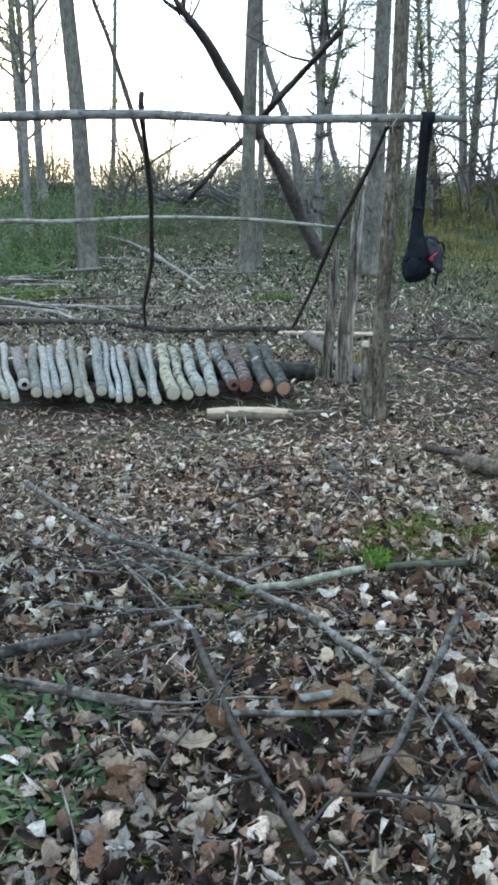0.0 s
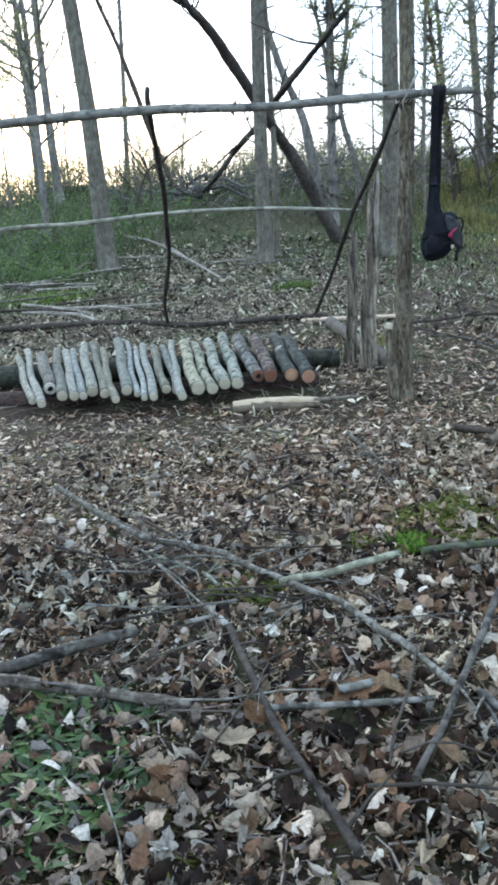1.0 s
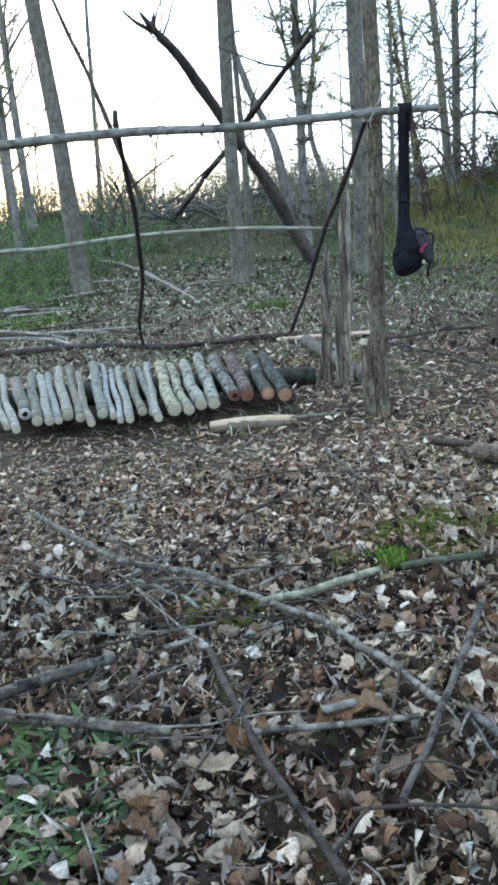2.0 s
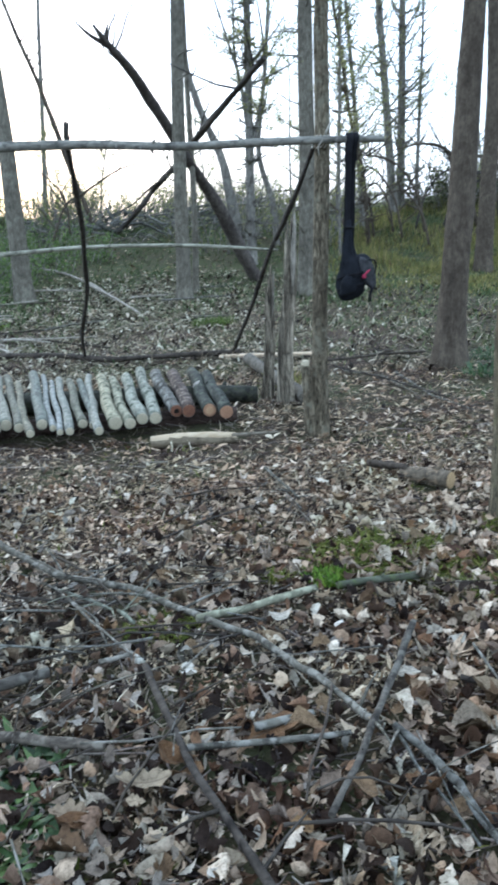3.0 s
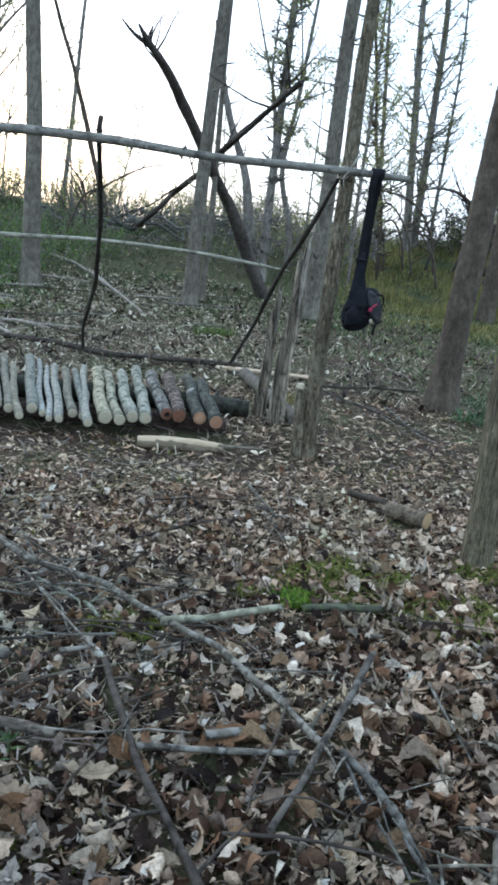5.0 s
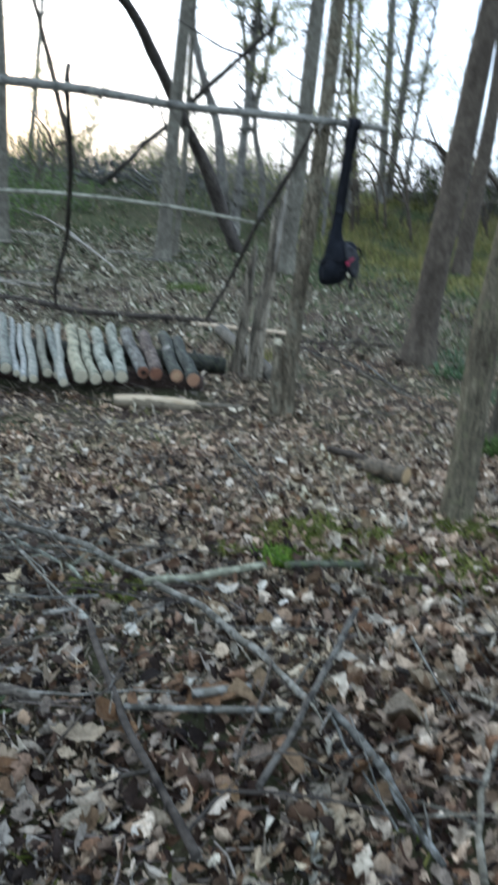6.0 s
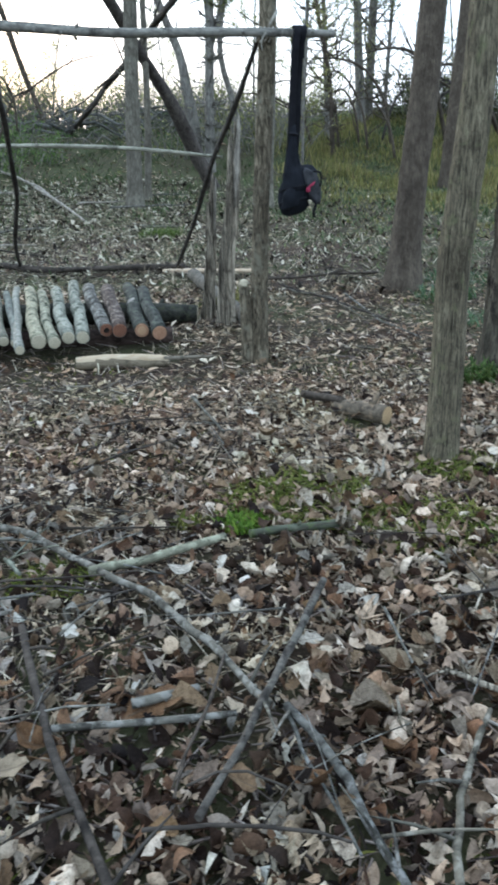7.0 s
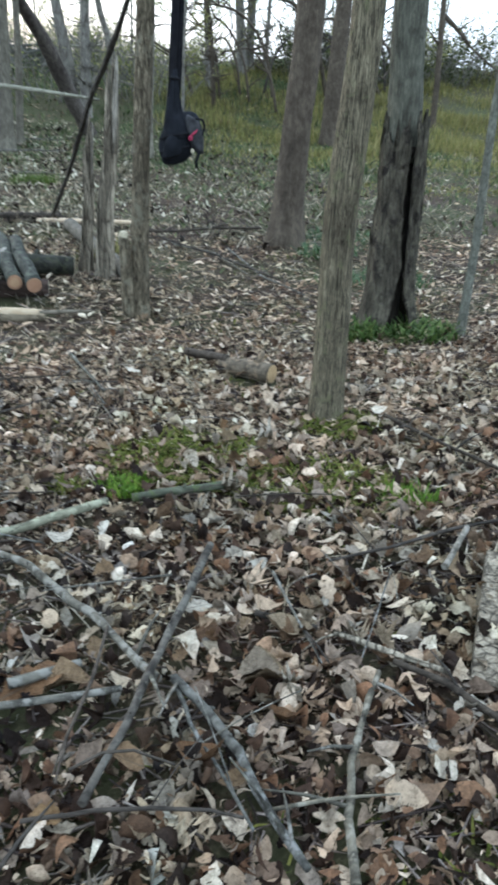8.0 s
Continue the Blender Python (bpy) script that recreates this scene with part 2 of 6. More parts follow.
LOG_ROUGH = log_bark("log_bark_rough", g4(0.030, (1.25, 1, 0.72)), g4(0.130, (1.22, 1, 0.74)), spot=(0.20, 0.15, 0.10, 1), blotch=0.8)
LOG_GREY = log_bark("log_bark_grey", g4(0.056, (1.08, 1, 0.85)), g4(0.152, (1.06, 1, 0.86)))
STICK_GREY = log_bark("stick_grey", g4(0.026, (1.10, 1, 0.80)), g4(0.130, (1.08, 1, 0.82)), spot=(0.175, 0.165, 0.145, 1))
STICK_BROWN = log_bark("stick_brown", g4(0.022, (1.18, 1, 0.82)), g4(0.100, (1.16, 1, 0.84)), spot=(0.13, 0.118, 0.10, 1))
STICK_GREEN = log_bark("stick_lichen", g4(0.070, (1.0, 1, 0.74)), g4(0.185, (1.0, 1, 0.78)), spot=(0.22, 0.225, 0.175, 1))
STICK_MOSS = log_bark("stick_mossy", g4(0.035, (0.98, 1, 0.62)), g4(0.115, (0.98, 1, 0.66)), spot=(0.07, 0.085, 0.03, 1))
STICK_DARK = log_bark("stick_dark", g4(0.013, (1.22, 1, 0.78)), g4(0.056, (1.2, 1, 0.80)))
CUT_PALE = cut_wood("cut_wood_pale", (0.40, 0.365, 0.255, 1), (0.25, 0.22, 0.145, 1))
CUT_YELLOW = cut_wood("cut_wood_yellow", (0.40, 0.30, 0.16, 1), (0.26, 0.18, 0.09, 1))
CUT_ORANGE = cut_wood("cut_wood_orange", (0.32, 0.195, 0.115, 1), (0.19, 0.105, 0.06, 1))
CUT_RUST = cut_wood("cut_wood_rust", (0.20, 0.098, 0.055, 1), (0.085, 0.042, 0.026, 1))
CUT_TAN = cut_wood("cut_wood_tan", (0.38, 0.27, 0.16, 1), (0.26, 0.16, 0.085, 1))
CUT_WHITE = cut_wood("cut_wood_white", (0.70, 0.66, 0.56, 1), (0.4, 0.36, 0.28, 1))
PEELED = log_bark("peeled_wood", (0.36, 0.275, 0.18, 1), (0.48, 0.395, 0.29, 1), blotch=0.15)
# near-black first stops, here and below, stand for shade in the gaps between leaves
LITTER = island_leaf("leaf_litter", [
    (0.0, (0.011, 0.007, 0.005, 1)), (0.21, (0.034, 0.021, 0.013, 1)), (0.34, (0.096, 0.060, 0.035, 1)), (0.42, (0.166, 0.104, 0.061, 1)), (0.51, (0.150, 0.122, 0.086, 1)),
    (0.63, (0.289, 0.210, 0.130, 1)), (0.77, (0.396, 0.305, 0.200, 1)), (0.92, (0.556, 0.455, 0.316, 1)), (1.0, (0.728, 0.630, 0.484, 1))], 0.7, 0.15)
LITTER_WHOLE = island_leaf("whole_leaf_litter", [
    (0.0, (0.010, 0.007, 0.005, 1)), (0.24, (0.024, 0.015, 0.010, 1)), (0.36, (0.060, 0.037, 0.023, 1)), (0.44, (0.128, 0.074, 0.041, 1)), (0.48, (0.187, 0.112, 0.063, 1)), (0.54, (0.144, 0.098, 0.063, 1)),
    (0.62, (0.161, 0.136, 0.107, 1)), (0.70, (0.289, 0.205, 0.128, 1)), (0.79, (0.214, 0.184, 0.144, 1)), (0.87, (0.396, 0.305, 0.205, 1)), (0.95, (0.492, 0.415, 0.302, 1)), (1.0, (0.556, 0.490, 0.381, 1))], 0.7, 0.15)
# the whole-leaf tones again, shifted cooler
LITTER_GREY = island_leaf("grey_leaf_litter", [
    (0.0, (0.009, 0.007, 0.006, 1)), (0.24, (0.022, 0.015, 0.011, 1)), (0.36, (0.056, 0.038, 0.026, 1)), (0.44, (0.119, 0.075, 0.047, 1)), (0.48, (0.174, 0.114, 0.072, 1)), (0.54, (0.134, 0.100, 0.072, 1)),
    (0.62, (0.150, 0.139, 0.122, 1)), (0.70, (0.269, 0.209, 0.146, 1)), (0.79, (0.199, 0.188, 0.164, 1)), (0.87, (0.368, 0.311, 0.234, 1)), (0.95, (0.458, 0.423, 0.344, 1)), (1.0, (0.517, 0.500, 0.434, 1))], 0.7, 0.15)
PALE_LEAF = object_leaf("fallen_leaf_pale", [
    (0.0, (0.182, 0.135, 0.079, 1)), (0.35, (0.235, 0.192, 0.128, 1)), (0.75, (0.310, 0.268, 0.195, 1)), (1.0, (0.417, 0.385, 0.312, 1))])
TAN_LEAF = object_leaf("fallen_leaf_tan", [
    (0.0, (0.096, 0.060, 0.032, 1)), (0.4, (0.171, 0.115, 0.062, 1)), (0.75, (0.235, 0.170, 0.098, 1)), (1.0, (0.161, 0.145, 0.116, 1))])
RUST_LEAF = object_leaf("fallen_leaf_rust", [
    (0.0, (0.107, 0.060, 0.028, 1)), (0.5, (0.161, 0.096, 0.045, 1)), (1.0, (0.225, 0.145, 0.070, 1))])
LITTER_PALE = island_leaf("pale_leaf_litter", [
    (0.0, (0.085, 0.056, 0.035, 1)), (0.25, (0.230, 0.165, 0.105, 1)), (0.5, (0.36, 0.285, 0.195, 1)), (0.8, (0.49, 0.415, 0.305, 1)), (1.0, (0.60, 0.55, 0.44, 1))], 0.7, 0.2)
LITTER_SLOPE = island_leaf("slope_leaf_litter", [(0.0, (0.10, 0.085, 0.055, 1)), (0.4, (0.25, 0.225, 0.155, 1)), (0.8, (0.43, 0.40, 0.30, 1)), (1.0, (0.60, 0.57, 0.46, 1))], 0.7, 0.2)
LITTER_DARK = island_leaf("dark_leaf_litter", [(0.0, (0.008, 0.006, 0.004, 1)), (0.6, (0.030, 0.022, 0.014, 1)), (1.0, (0.075, 0.060, 0.036, 1))], 0.7, 0.1)
TWIGS = island_leaf("twig_litter", [(0.0, (0.03, 0.023, 0.02, 1)), (0.6, (0.11, 0.09, 0.075, 1)), (1.0, (0.27, 0.235, 0.2, 1))], thin=0)
STRAW = island_leaf("dry_straw", [(0.0, (0.10, 0.078, 0.048, 1)), (0.6, (0.28, 0.235, 0.155, 1)), (1.0, (0.54, 0.49, 0.37, 1))], 0.7, 0.2, False)
GRASS = island_leaf("grass_blades", [(0.0, (0.060, 0.110, 0.012, 1)), (0.5, (0.105, 0.180, 0.018, 1)), (1.0, (0.18, 0.25, 0.035, 1))], 0.6, 0.4, False)
FIELD_TUFT = island_leaf("tuft_blades", [(0.0, (0.045, 0.075, 0.014, 1)), (0.6, (0.085, 0.125, 0.024, 1)), (1.0, (0.15, 0.18, 0.05, 1))], 0.7, 0.3, False)
BROAD = island_leaf("broad_leaves", [(0.0, (0.022, 0.05, 0.014, 1)), (0.5, (0.042, 0.088, 0.022, 1)), (1.0, (0.085, 0.13, 0.045, 1))], 0.5, 0.25, False)
FERN = island_leaf("fern_leaves", [(0.0, (0.028, 0.050, 0.012, 1)), (0.5, (0.065, 0.105, 0.024, 1)), (1.0, (0.14, 0.175, 0.055, 1))], 0.6, 0.3, False)
LANCE = island_leaf("lance_leaves", [(0.0, (0.018, 0.032, 0.012, 1)), (0.4, (0.048, 0.086, 0.020, 1)), (0.8, (0.088, 0.132, 0.036, 1)), (1.0, (0.15, 0.155, 0.065, 1))], 0.55, 0.25, False)
MOSSY = island_leaf("moss_tufts", [(0.0, (0.05, 0.065, 0.012, 1)), (0.6, (0.10, 0.115, 0.02, 1)), (1.0, (0.16, 0.15, 0.04, 1))], 0.9, 0.2, False)
FIELD = island_leaf("field_grass", [(0.0, (0.16, 0.125, 0.058, 1)), (0.25, (0.112, 0.118, 0.034, 1)), (0.6, (0.185, 0.180, 0.054, 1)), (1.0, (0.32, 0.285, 0.12, 1))], 0.8, 0.4, False)
GROUND_GREEN = island_leaf("ground_plants", [(0.0, (0.028, 0.044, 0.016, 1)), (0.6, (0.066, 0.098, 0.036, 1)), (1.0, (0.16, 0.185, 0.085, 1))], 0.75, 0.3, False)
SHRUB_LEAF = island_leaf("shrub_leaves", [(0.0, (0.056, 0.094, 0.026, 1)), (0.6, (0.112, 0.170, 0.048, 1)), (1.0, (0.19, 0.235, 0.085, 1))], 0.7, 0.35, False)
BUSH_DARK = island_leaf("bush_leaves_dark", [(0.0, (0.030, 0.040, 0.014, 1)), (0.7, (0.072, 0.085, 0.030, 1)), (1.0, (0.14, 0.14, 0.055, 1))], 0.7, 0.2, False)
BUD_LEAF = island_leaf("bud_leaves", [(0.0, (0.13, 0.145, 0.05, 1)), (0.6, (0.23, 0.245, 0.09, 1)), (1.0, (0.33, 0.32, 0.14, 1))], 0.7, 0.65, False)
BAG_CLOTH = cloth("bag_cloth", (0.004, 0.005, 0.006, 1), (0.012, 0.013, 0.016, 1))
STRAP_WEB = cloth("strap_webbing", (0.004, 0.004, 0.005, 1), (0.012, 0.012, 0.013, 1), 400)
BAG_RED = cloth("bag_red_cloth", (0.16, 0.018, 0.04, 1), (0.32, 0.045, 0.08, 1))
BAG_LINING = cloth("bag_grey_mesh", (0.010, 0.010, 0.011, 1), (0.05, 0.05, 0.05, 1), 300)
CORD = cloth("pale_cord", (0.20, 0.19, 0.15, 1), (0.34, 0.32, 0.26, 1), 500)


# ---- building helpers ----


class Mesher:
    """Gathers vertices and faces for one mesh."""

    def __init__(self):
        self.v, self.f, self.count = [], [], 0

    def add(self, verts, faces):
        k = self.count
        self.v.extend([tuple(p) for p in verts])
        self.f.extend([tuple(i + k for i in q) for q in faces])
        self.count += len(verts)

    def tube(self, pts, radii, sides=8, step=0.0, rough=0.0, cap=True, seed=0, flat=None):
        """A bent, tapering limb through pts; rough: relative unevenness of its skin."""
        pts = [Vector(p) for p in pts]
        if step:
            pts, radii = smooth_line(pts, radii, step)
        r_ = np.random.default_rng(seed)
        n = len(pts)
        side = None
        ring = []
        phase = r_.uniform(0, 6.28, 4)
        for i in range(n):
            d = (pts[min(i + 1, n - 1)] - pts[max(i - 1, 0)]).normalized()
            if side is None:
                side = d.orthogonal().normalized()
            else:
                side = (side - d * side.dot(d))
                side = side.normalized() if side.length > 1e-6 else d.orthogonal().normalized()
            up = d.cross(side)
            for k in range(sides):
                a = 2 * math.pi * k / sides
                w = 1.0
                if rough:
                    w += rough * (0.5 * math.sin(2 * a + phase[0] + i * 0.31) + 0.4 * math.sin(3 * a + phase[1] - i * 0.53) + r_.uniform(-0.5, 0.5))
                rr = radii[i] * w
                ring.append(pts[i] + side * (math.cos(a) * rr) + up * (math.sin(a) * rr))
        faces = []
        for i in range(n - 1):
            for k in range(sides):
                a, b = i * sides + k, i * sides + (k + 1) % sides
                faces.append((a, b, b + sides, a + sides))
        if cap:
            faces.append(tuple(reversed(range(sides))))
            faces.append(tuple(range((n - 1) * sides, n * sides)))
        self.add(ring, faces)

    def mesh(self, name, material, smooth=True):
        me = bpy.data.meshes.new(name)
        me.from_pydata(self.v, [], self.f)
        me.materials.append(material)
        if smooth:
            me.polygons.foreach_set("use_smooth", [len(p.vertices) <= 4 for p in me.polygons])
        me.update()
        return me


def smooth_line(pts, radii, step):
    """Points along a Catmull-Rom curve, about step apart, with radii in step."""
    out, rad = [], []
    n = len(pts)
    for i in range(n - 1):
        p0, p1, p2, p3 = pts[max(i - 1, 0)], pts[i], pts[i + 1], pts[min(i + 2, n - 1)]
        k = max(1, int(round((p2 - p1).length / step)))
        for j in range(k):
            t = j / k
            out.append(0.5 * ((2 * p1) + (p2 - p0) * t + (2 * p0 - 5 * p1 + 4 * p2 - p3) * t * t + (3 * p1 - p0 - 3 * p2 + p3) * t ** 3))
            rad.append(radii[i] * (1 - t) + radii[i + 1] * t)
    out.append(pts[-1])
    rad.append(radii[-1])
    return out, rad


def part(name, made, material, parent=None, label="", smooth=True):
    """Links what a Mesher or a mesh holds as one mesh object, under a thing or a part."""
    me = made.mesh(name, material, smooth) if isinstance(made, Mesher) else made
    ob = new(name, me)
    if parent is not None:
        ob.parent = parent
    if label:
        ob["label"] = label
    return ob


def thing(name, label, category, group="", at=(0, 0, 0)):
    ob = new(name)
    ob.empty_display_size = 0.1
    ob.location = at
    return tagged(ob, label, category, group)


def soft_noise(x, y):
    """Gentle unevenness of the forest floor."""
    return (0.012 * math.sin(1.9 * x + 0.7 * math.sin(1.3 * y)) + 0.010 * math.sin(2.7 * y + 1.1 * x + 1.0) + 0.006 * math.sin(6.1 * x - 4.3 * y) )


def ground_z(x, y):
    s = max(0.0, min(y, 24.0) - 5.0)
    b = min(1.0, max(0.0, (y - 17.0) / 12.0))
    b = b * b * (3 - 2 * b)
    far = min(1.0, max(0.0, (abs(x) + abs(y) - 60) / 60))
    return 0.05 * (math.sqrt(s * s + 1) - 1) + b * (1.5 + 0.22 * math.sin(0.9 * x + 0.5) + 0.12 * math.sin(2.1 * x + 0.3 * y)) + soft_noise(x, y) * (1 - far)


# ---- ground ----
def spaced(parts):
    out = []
    for a, b, step in parts:
        out += list(np.arange(a, b - 1e-6, step))
    return out


gx = spaced([(-420, -60, 60), (-60, -16, 4), (-16, -4, 0.6), (-4, 5, 0.12), (5, 16, 0.6), (16, 60, 4), (60, 421, 60)])
gy = spaced([(-420, -60, 60), (-60, -8, 4), (-8, 0.6, 0.6), (0.6, 10, 0.12), (10, 34, 0.5), (34, 60, 4), (60, 421, 60)])
gv = [(x, y, ground_z(x, y)) for y in gy for x in gx]
nx = len(gx)
gf = [(j * nx + i, j * nx + i + 1, (j + 1) * nx + i + 1, (j + 1) * nx + i) for j in range(len(gy) - 1) for i in range(nx - 1)]
gm = bpy.data.meshes.new("ground")
gm.from_pydata(gv, [], gf)
gm.materials.append(SOIL)
gm.polygons.foreach_set("use_smooth", [True] * len(gf))
ground = tagged(new("ground", gm), "brown forest floor of damp soil under dead leaves", "ground", kind="structure")


# ---- trees ----
def leaf_cards(mb, centres, size, r_, droop=0.0):
    for c in centres:
        a, e = r_.uniform(0, 6.28), r_.uniform(-1.0, 1.0)
        d = Vector((math.cos(a) * math.cos(e), math.sin(a) * math.cos(e), math.sin(e) - droop)).normalized()
        s = d.cross(Vector((r_.uniform(-1, 1), r_.uniform(-1, 1), r_.uniform(-0.3, 1)))).normalized()
        k = size * r_.uniform(0.6, 1.3)
        c = Vector(c)
        mb.add([c, c + d * k * 0.5 + s * k * 0.28, c + d * k, c + d * k * 0.5 - s * k * 0.28], [(0, 1, 2, 3)])


def limb(mb, lv, start, way, length, radius, depth, r_, leafy, leaf=0.05):
    """A branch with its own side branches."""
    n = 4
    pts, rad = [start], [radius]
    d = way.normalized()
    for i in range(n):
        d = (d + Vector((r_.uniform(-0.28, 0.28), r_.uniform(-0.28, 0.28), r_.uniform(-0.1, 0.25)))).normalized()
        pts.append(pts[-1] + d * (length / n))
        rad.append(radius * (1 - 0.8 * (i + 1) / n))
    mb.tube(pts, rad, 5 if radius > 0.015 else 3, cap=False)
    if leafy:
        spots = []
        for i in range(int(leafy * length * (1.0 if depth else 2.2)) + 1):
            k = r_.integers(1, n + 1)
            u = r_.uniform(0, 1)
            p = pts[k - 1] * (1 - u) + pts[k] * u
            spots.append(p + Vector(r_.normal(0, 0.05, 3)))
        leaf_cards(lv, spots, leaf, r_)
    if depth:
        for i in range(3 + depth):
            k = r_.integers(1, n)
            a = r_.uniform(0, 6.28)
            w = (d * 0.6 + Vector((math.cos(a), math.sin(a), r_.uniform(0.0, 0.8)))).normalized()
            limb(mb, lv, pts[k], w, length * r_.uniform(0.35, 0.6), rad[k] * 0.55, depth - 1, r_, leafy, leaf)


def tree(name, label, spine, radius, material, height=11.0, limbs=9, first=0.5, leafy=9, seed=1, flare=1.3, sides=12, side_limbs=(), top_taper=0.35, depth=1, reach=1.0, group="forest trees", rough=0.06, twiggy=0):
    """spine: base x, y and then points (x, y, z) that the trunk passes; above the last it goes on to its height.
    side_limbs: branches given as lists of points with a radius. limbs: how many limbs the crown has, from first * height up."""
    r_ = np.random.default_rng(seed)
    bx, by = spine[0]
    z0 = ground_z(bx, by)
    root = thing(name, label, "tree", group, (bx, by, z0))
    pts = [Vector((0, 0, -0.12)), Vector((0, 0, 0.02))]
    for p in spine[1:]:
        pts.append(Vector(p) - Vector((bx, by, z0)))
    lead = (pts[-1] - pts[-2]).normalized() if len(pts) > 2 else Vector((0, 0, 1))
    lead = (lead + Vector((0, 0, 0.4))).normalized()
    while pts[-1].z < height:
        lead = (lead + Vector((r_.uniform(-0.07, 0.07), r_.uniform(-0.07, 0.07), 0.05))).normalized()
        pts.append(pts[-1] + lead * 1.3)
    line, _ = smooth_line(pts, [1] * len(pts), 0.16 if radius > 0.07 and by < 9 else 0.4)
    rad = []
    for p in line:
        q = max(0.0, p.z) / max(height, 0.1)
        r0 = radius * (1 - (1 - top_taper) * min(1, q))
        rad.append(r0 * (1 + (flare - 1) * math.exp(-max(0, p.z) / (radius * 1.6))))
    mb = Mesher()
    mb.tube(line, rad, sides, rough=rough, seed=seed)
    part("trunk", mb, material, root)
    lv = Mesher()
    for pts_, rr in side_limbs:
        bm_ = Mesher()
        pp = [Vector(p) - Vector((bx, by, z0)) for p in pts_]
        bm_.tube(pp, [rr * (1 - 0.75 * i / (len(pp) - 1)) for i in range(len(pp))], 6, 0.3, 0.08, seed=seed)
        for i in range(1, len(pp)):
            for k in range(8 if twiggy else 3):
                a = r_.uniform(0, 6.28)
                limb(bm_, lv, pp[i], Vector((math.cos(a), math.sin(a), 0.5)), r_.uniform(0.4, 1.0), rr * 0.3, 0, r_, leafy)
        part("branch", bm_, material, root)
    for i in range(limbs):
        q = first + (1 - first) * (i + r_.uniform(0, 0.8)) / max(1, limbs)
        zt = q * height
        k = min(range(len(line)), key=lambda j: abs(line[j].z - zt))
        a = r_.uniform(0, 6.28)
        bm_ = Mesher()
        limb(bm_, lv, line[k], Vector((math.cos(a), math.sin(a), r_.uniform(0.35, 1.0))), height * (0.13 + 0.17 * (1 - q)) * r_.uniform(0.7, 1.3) * reach, rad[k] * 0.45 * min(1, reach + 0.2), depth, r_, leafy)
        part("branch", bm_, material, root)
    if twiggy:
        tw = Mesher()
        for i in range(twiggy):
            k = int(len(line) * (0.10 + 0.62 * r_.uniform()))
            a, ln = r_.uniform(0, 6.28), r_.uniform(0.12, 0.7) ** 1.2
            start, way = line[k], Vector((math.cos(a), math.sin(a), r_.uniform(-0.25, 0.8))).normalized()
            bent = Vector((r_.normal(0, 0.3), r_.normal(0, 0.3), r_.normal(0.1, 0.3)))
            mid, end = start + way * (rad[k] + ln * 0.5), start + way * (rad[k] + ln) + bent * ln * 0.5
            tw.tube([start + way * rad[k] * 0.5, mid, end], [0.022, 0.016, 0.007], 3, cap=False)
            if i % 2:
                tw.tube([mid, mid + bent * ln * 0.7 + way * ln * 0.2], [0.014, 0.006], 3, cap=False)
            if i % 3:
                leaf_cards(lv, [end + Vector(r_.normal(0, 0.04, 3)) for _ in range(2)], 0.05, r_)
        tagged(part("twig_growth", tw, material, root), kind="stuff")
    if lv.count:
        tagged(part("crown", lv, BUD_LEAF, root, "sparse small spring leaves", smooth=False), kind="stuff")
    return root


MAIN = tree("shelter_tree", "slender grey-brown tree that carries the ridge pole", [(0.97, 6.0), (0.985, 6.0, 0.5), (1.005, 6.0, 1.05), (1.055, 6.0, 2.18), (1.06, 6.0, 2.85), (1.085, 6.0, 3.25)], 0.066, BARK_MAIN,
            8.5, 8, 0.55, 8, 11, 1.3, 16, top_taper=0.1, rough=0.13)
tree("tree", "slim furrowed grey tree with mossy foot", [(1.595, 3.88), (1.60, 3.88, 0.5), (1.60, 3.88, 0.97), (1.655, 3.88, 1.85)], 0.079, BARK_NEAR, 8, 7, 0.6, 8, 12, 1.2, 20, rough=0.05)
tree("tree", "stout dark brown tree with smooth bark", [(2.705, 8.25), (2.775, 8.25, 1.2), (2.84, 8.25, 2.1), (2.945, 8.25, 3.78)], 0.152, BARK_BROWN, 12, 9, 0.5, 8, 13, 1.45, 16, top_taper=0.05)
tree("tree", "tall straight grey tree beyond the shelter", [(-0.005, 15.5), (0.085, 15.5, 3.4), (0.19, 15.5, 5.4)], 0.14, BARK_GREY, 13, 10, 0.5, 8, 14, 1.35, 14, twiggy=18)
tree("tree", "slim pale tree close behind a thicker trunk", [(0.22, 16.4), (0.30, 16.4, 2.3), (0.31, 16.4, 5.2)], 0.07, BARK_GREY, 9, 8, 0.6, 8, 15, 1.2)
tree("tree", "grey tree leaning slightly at the clearing's edge", [(-3.06, 16.1), (-3.07, 16.1, 1.9), (-3.09, 16.1, 3.5), (-3.19, 16.1, 5.5)], 0.18, BARK_GREY, 13, 10, 0.5, 8, 16, 1.3, 14)
tree("tree", "thick grey tree with rough bark", [(2.265, 15.3), (2.355, 15.3, 2.9), (2.40, 15.3, 5.3)], 0.165, BARK_GREY, 13, 10, 0.45, 9, 17, 1.3, 14, twiggy=40)
tree("tree", "dark forked tree at the grass's edge", [(6.4, 17.4), (6.55, 17.4, 3.6), (6.55, 17.4, 5.24)], 0.18, BARK_BROWN, 12, 8, 0.5, 8, 18, 1.3, 12,
     side_limbs=[([(6.55, 17.4, 4.0), (6.75, 17.4, 5.3), (7.0, 17.4, 6.6)], 0.08)])
tree("tree", "thin grey tree on the green bank", [(-5.72, 24), (-5.74, 24, 3.2), (-5.69, 24, 6.9)], 0.13, BARK_FAR, 11, 16, 0.25, 16, 19)
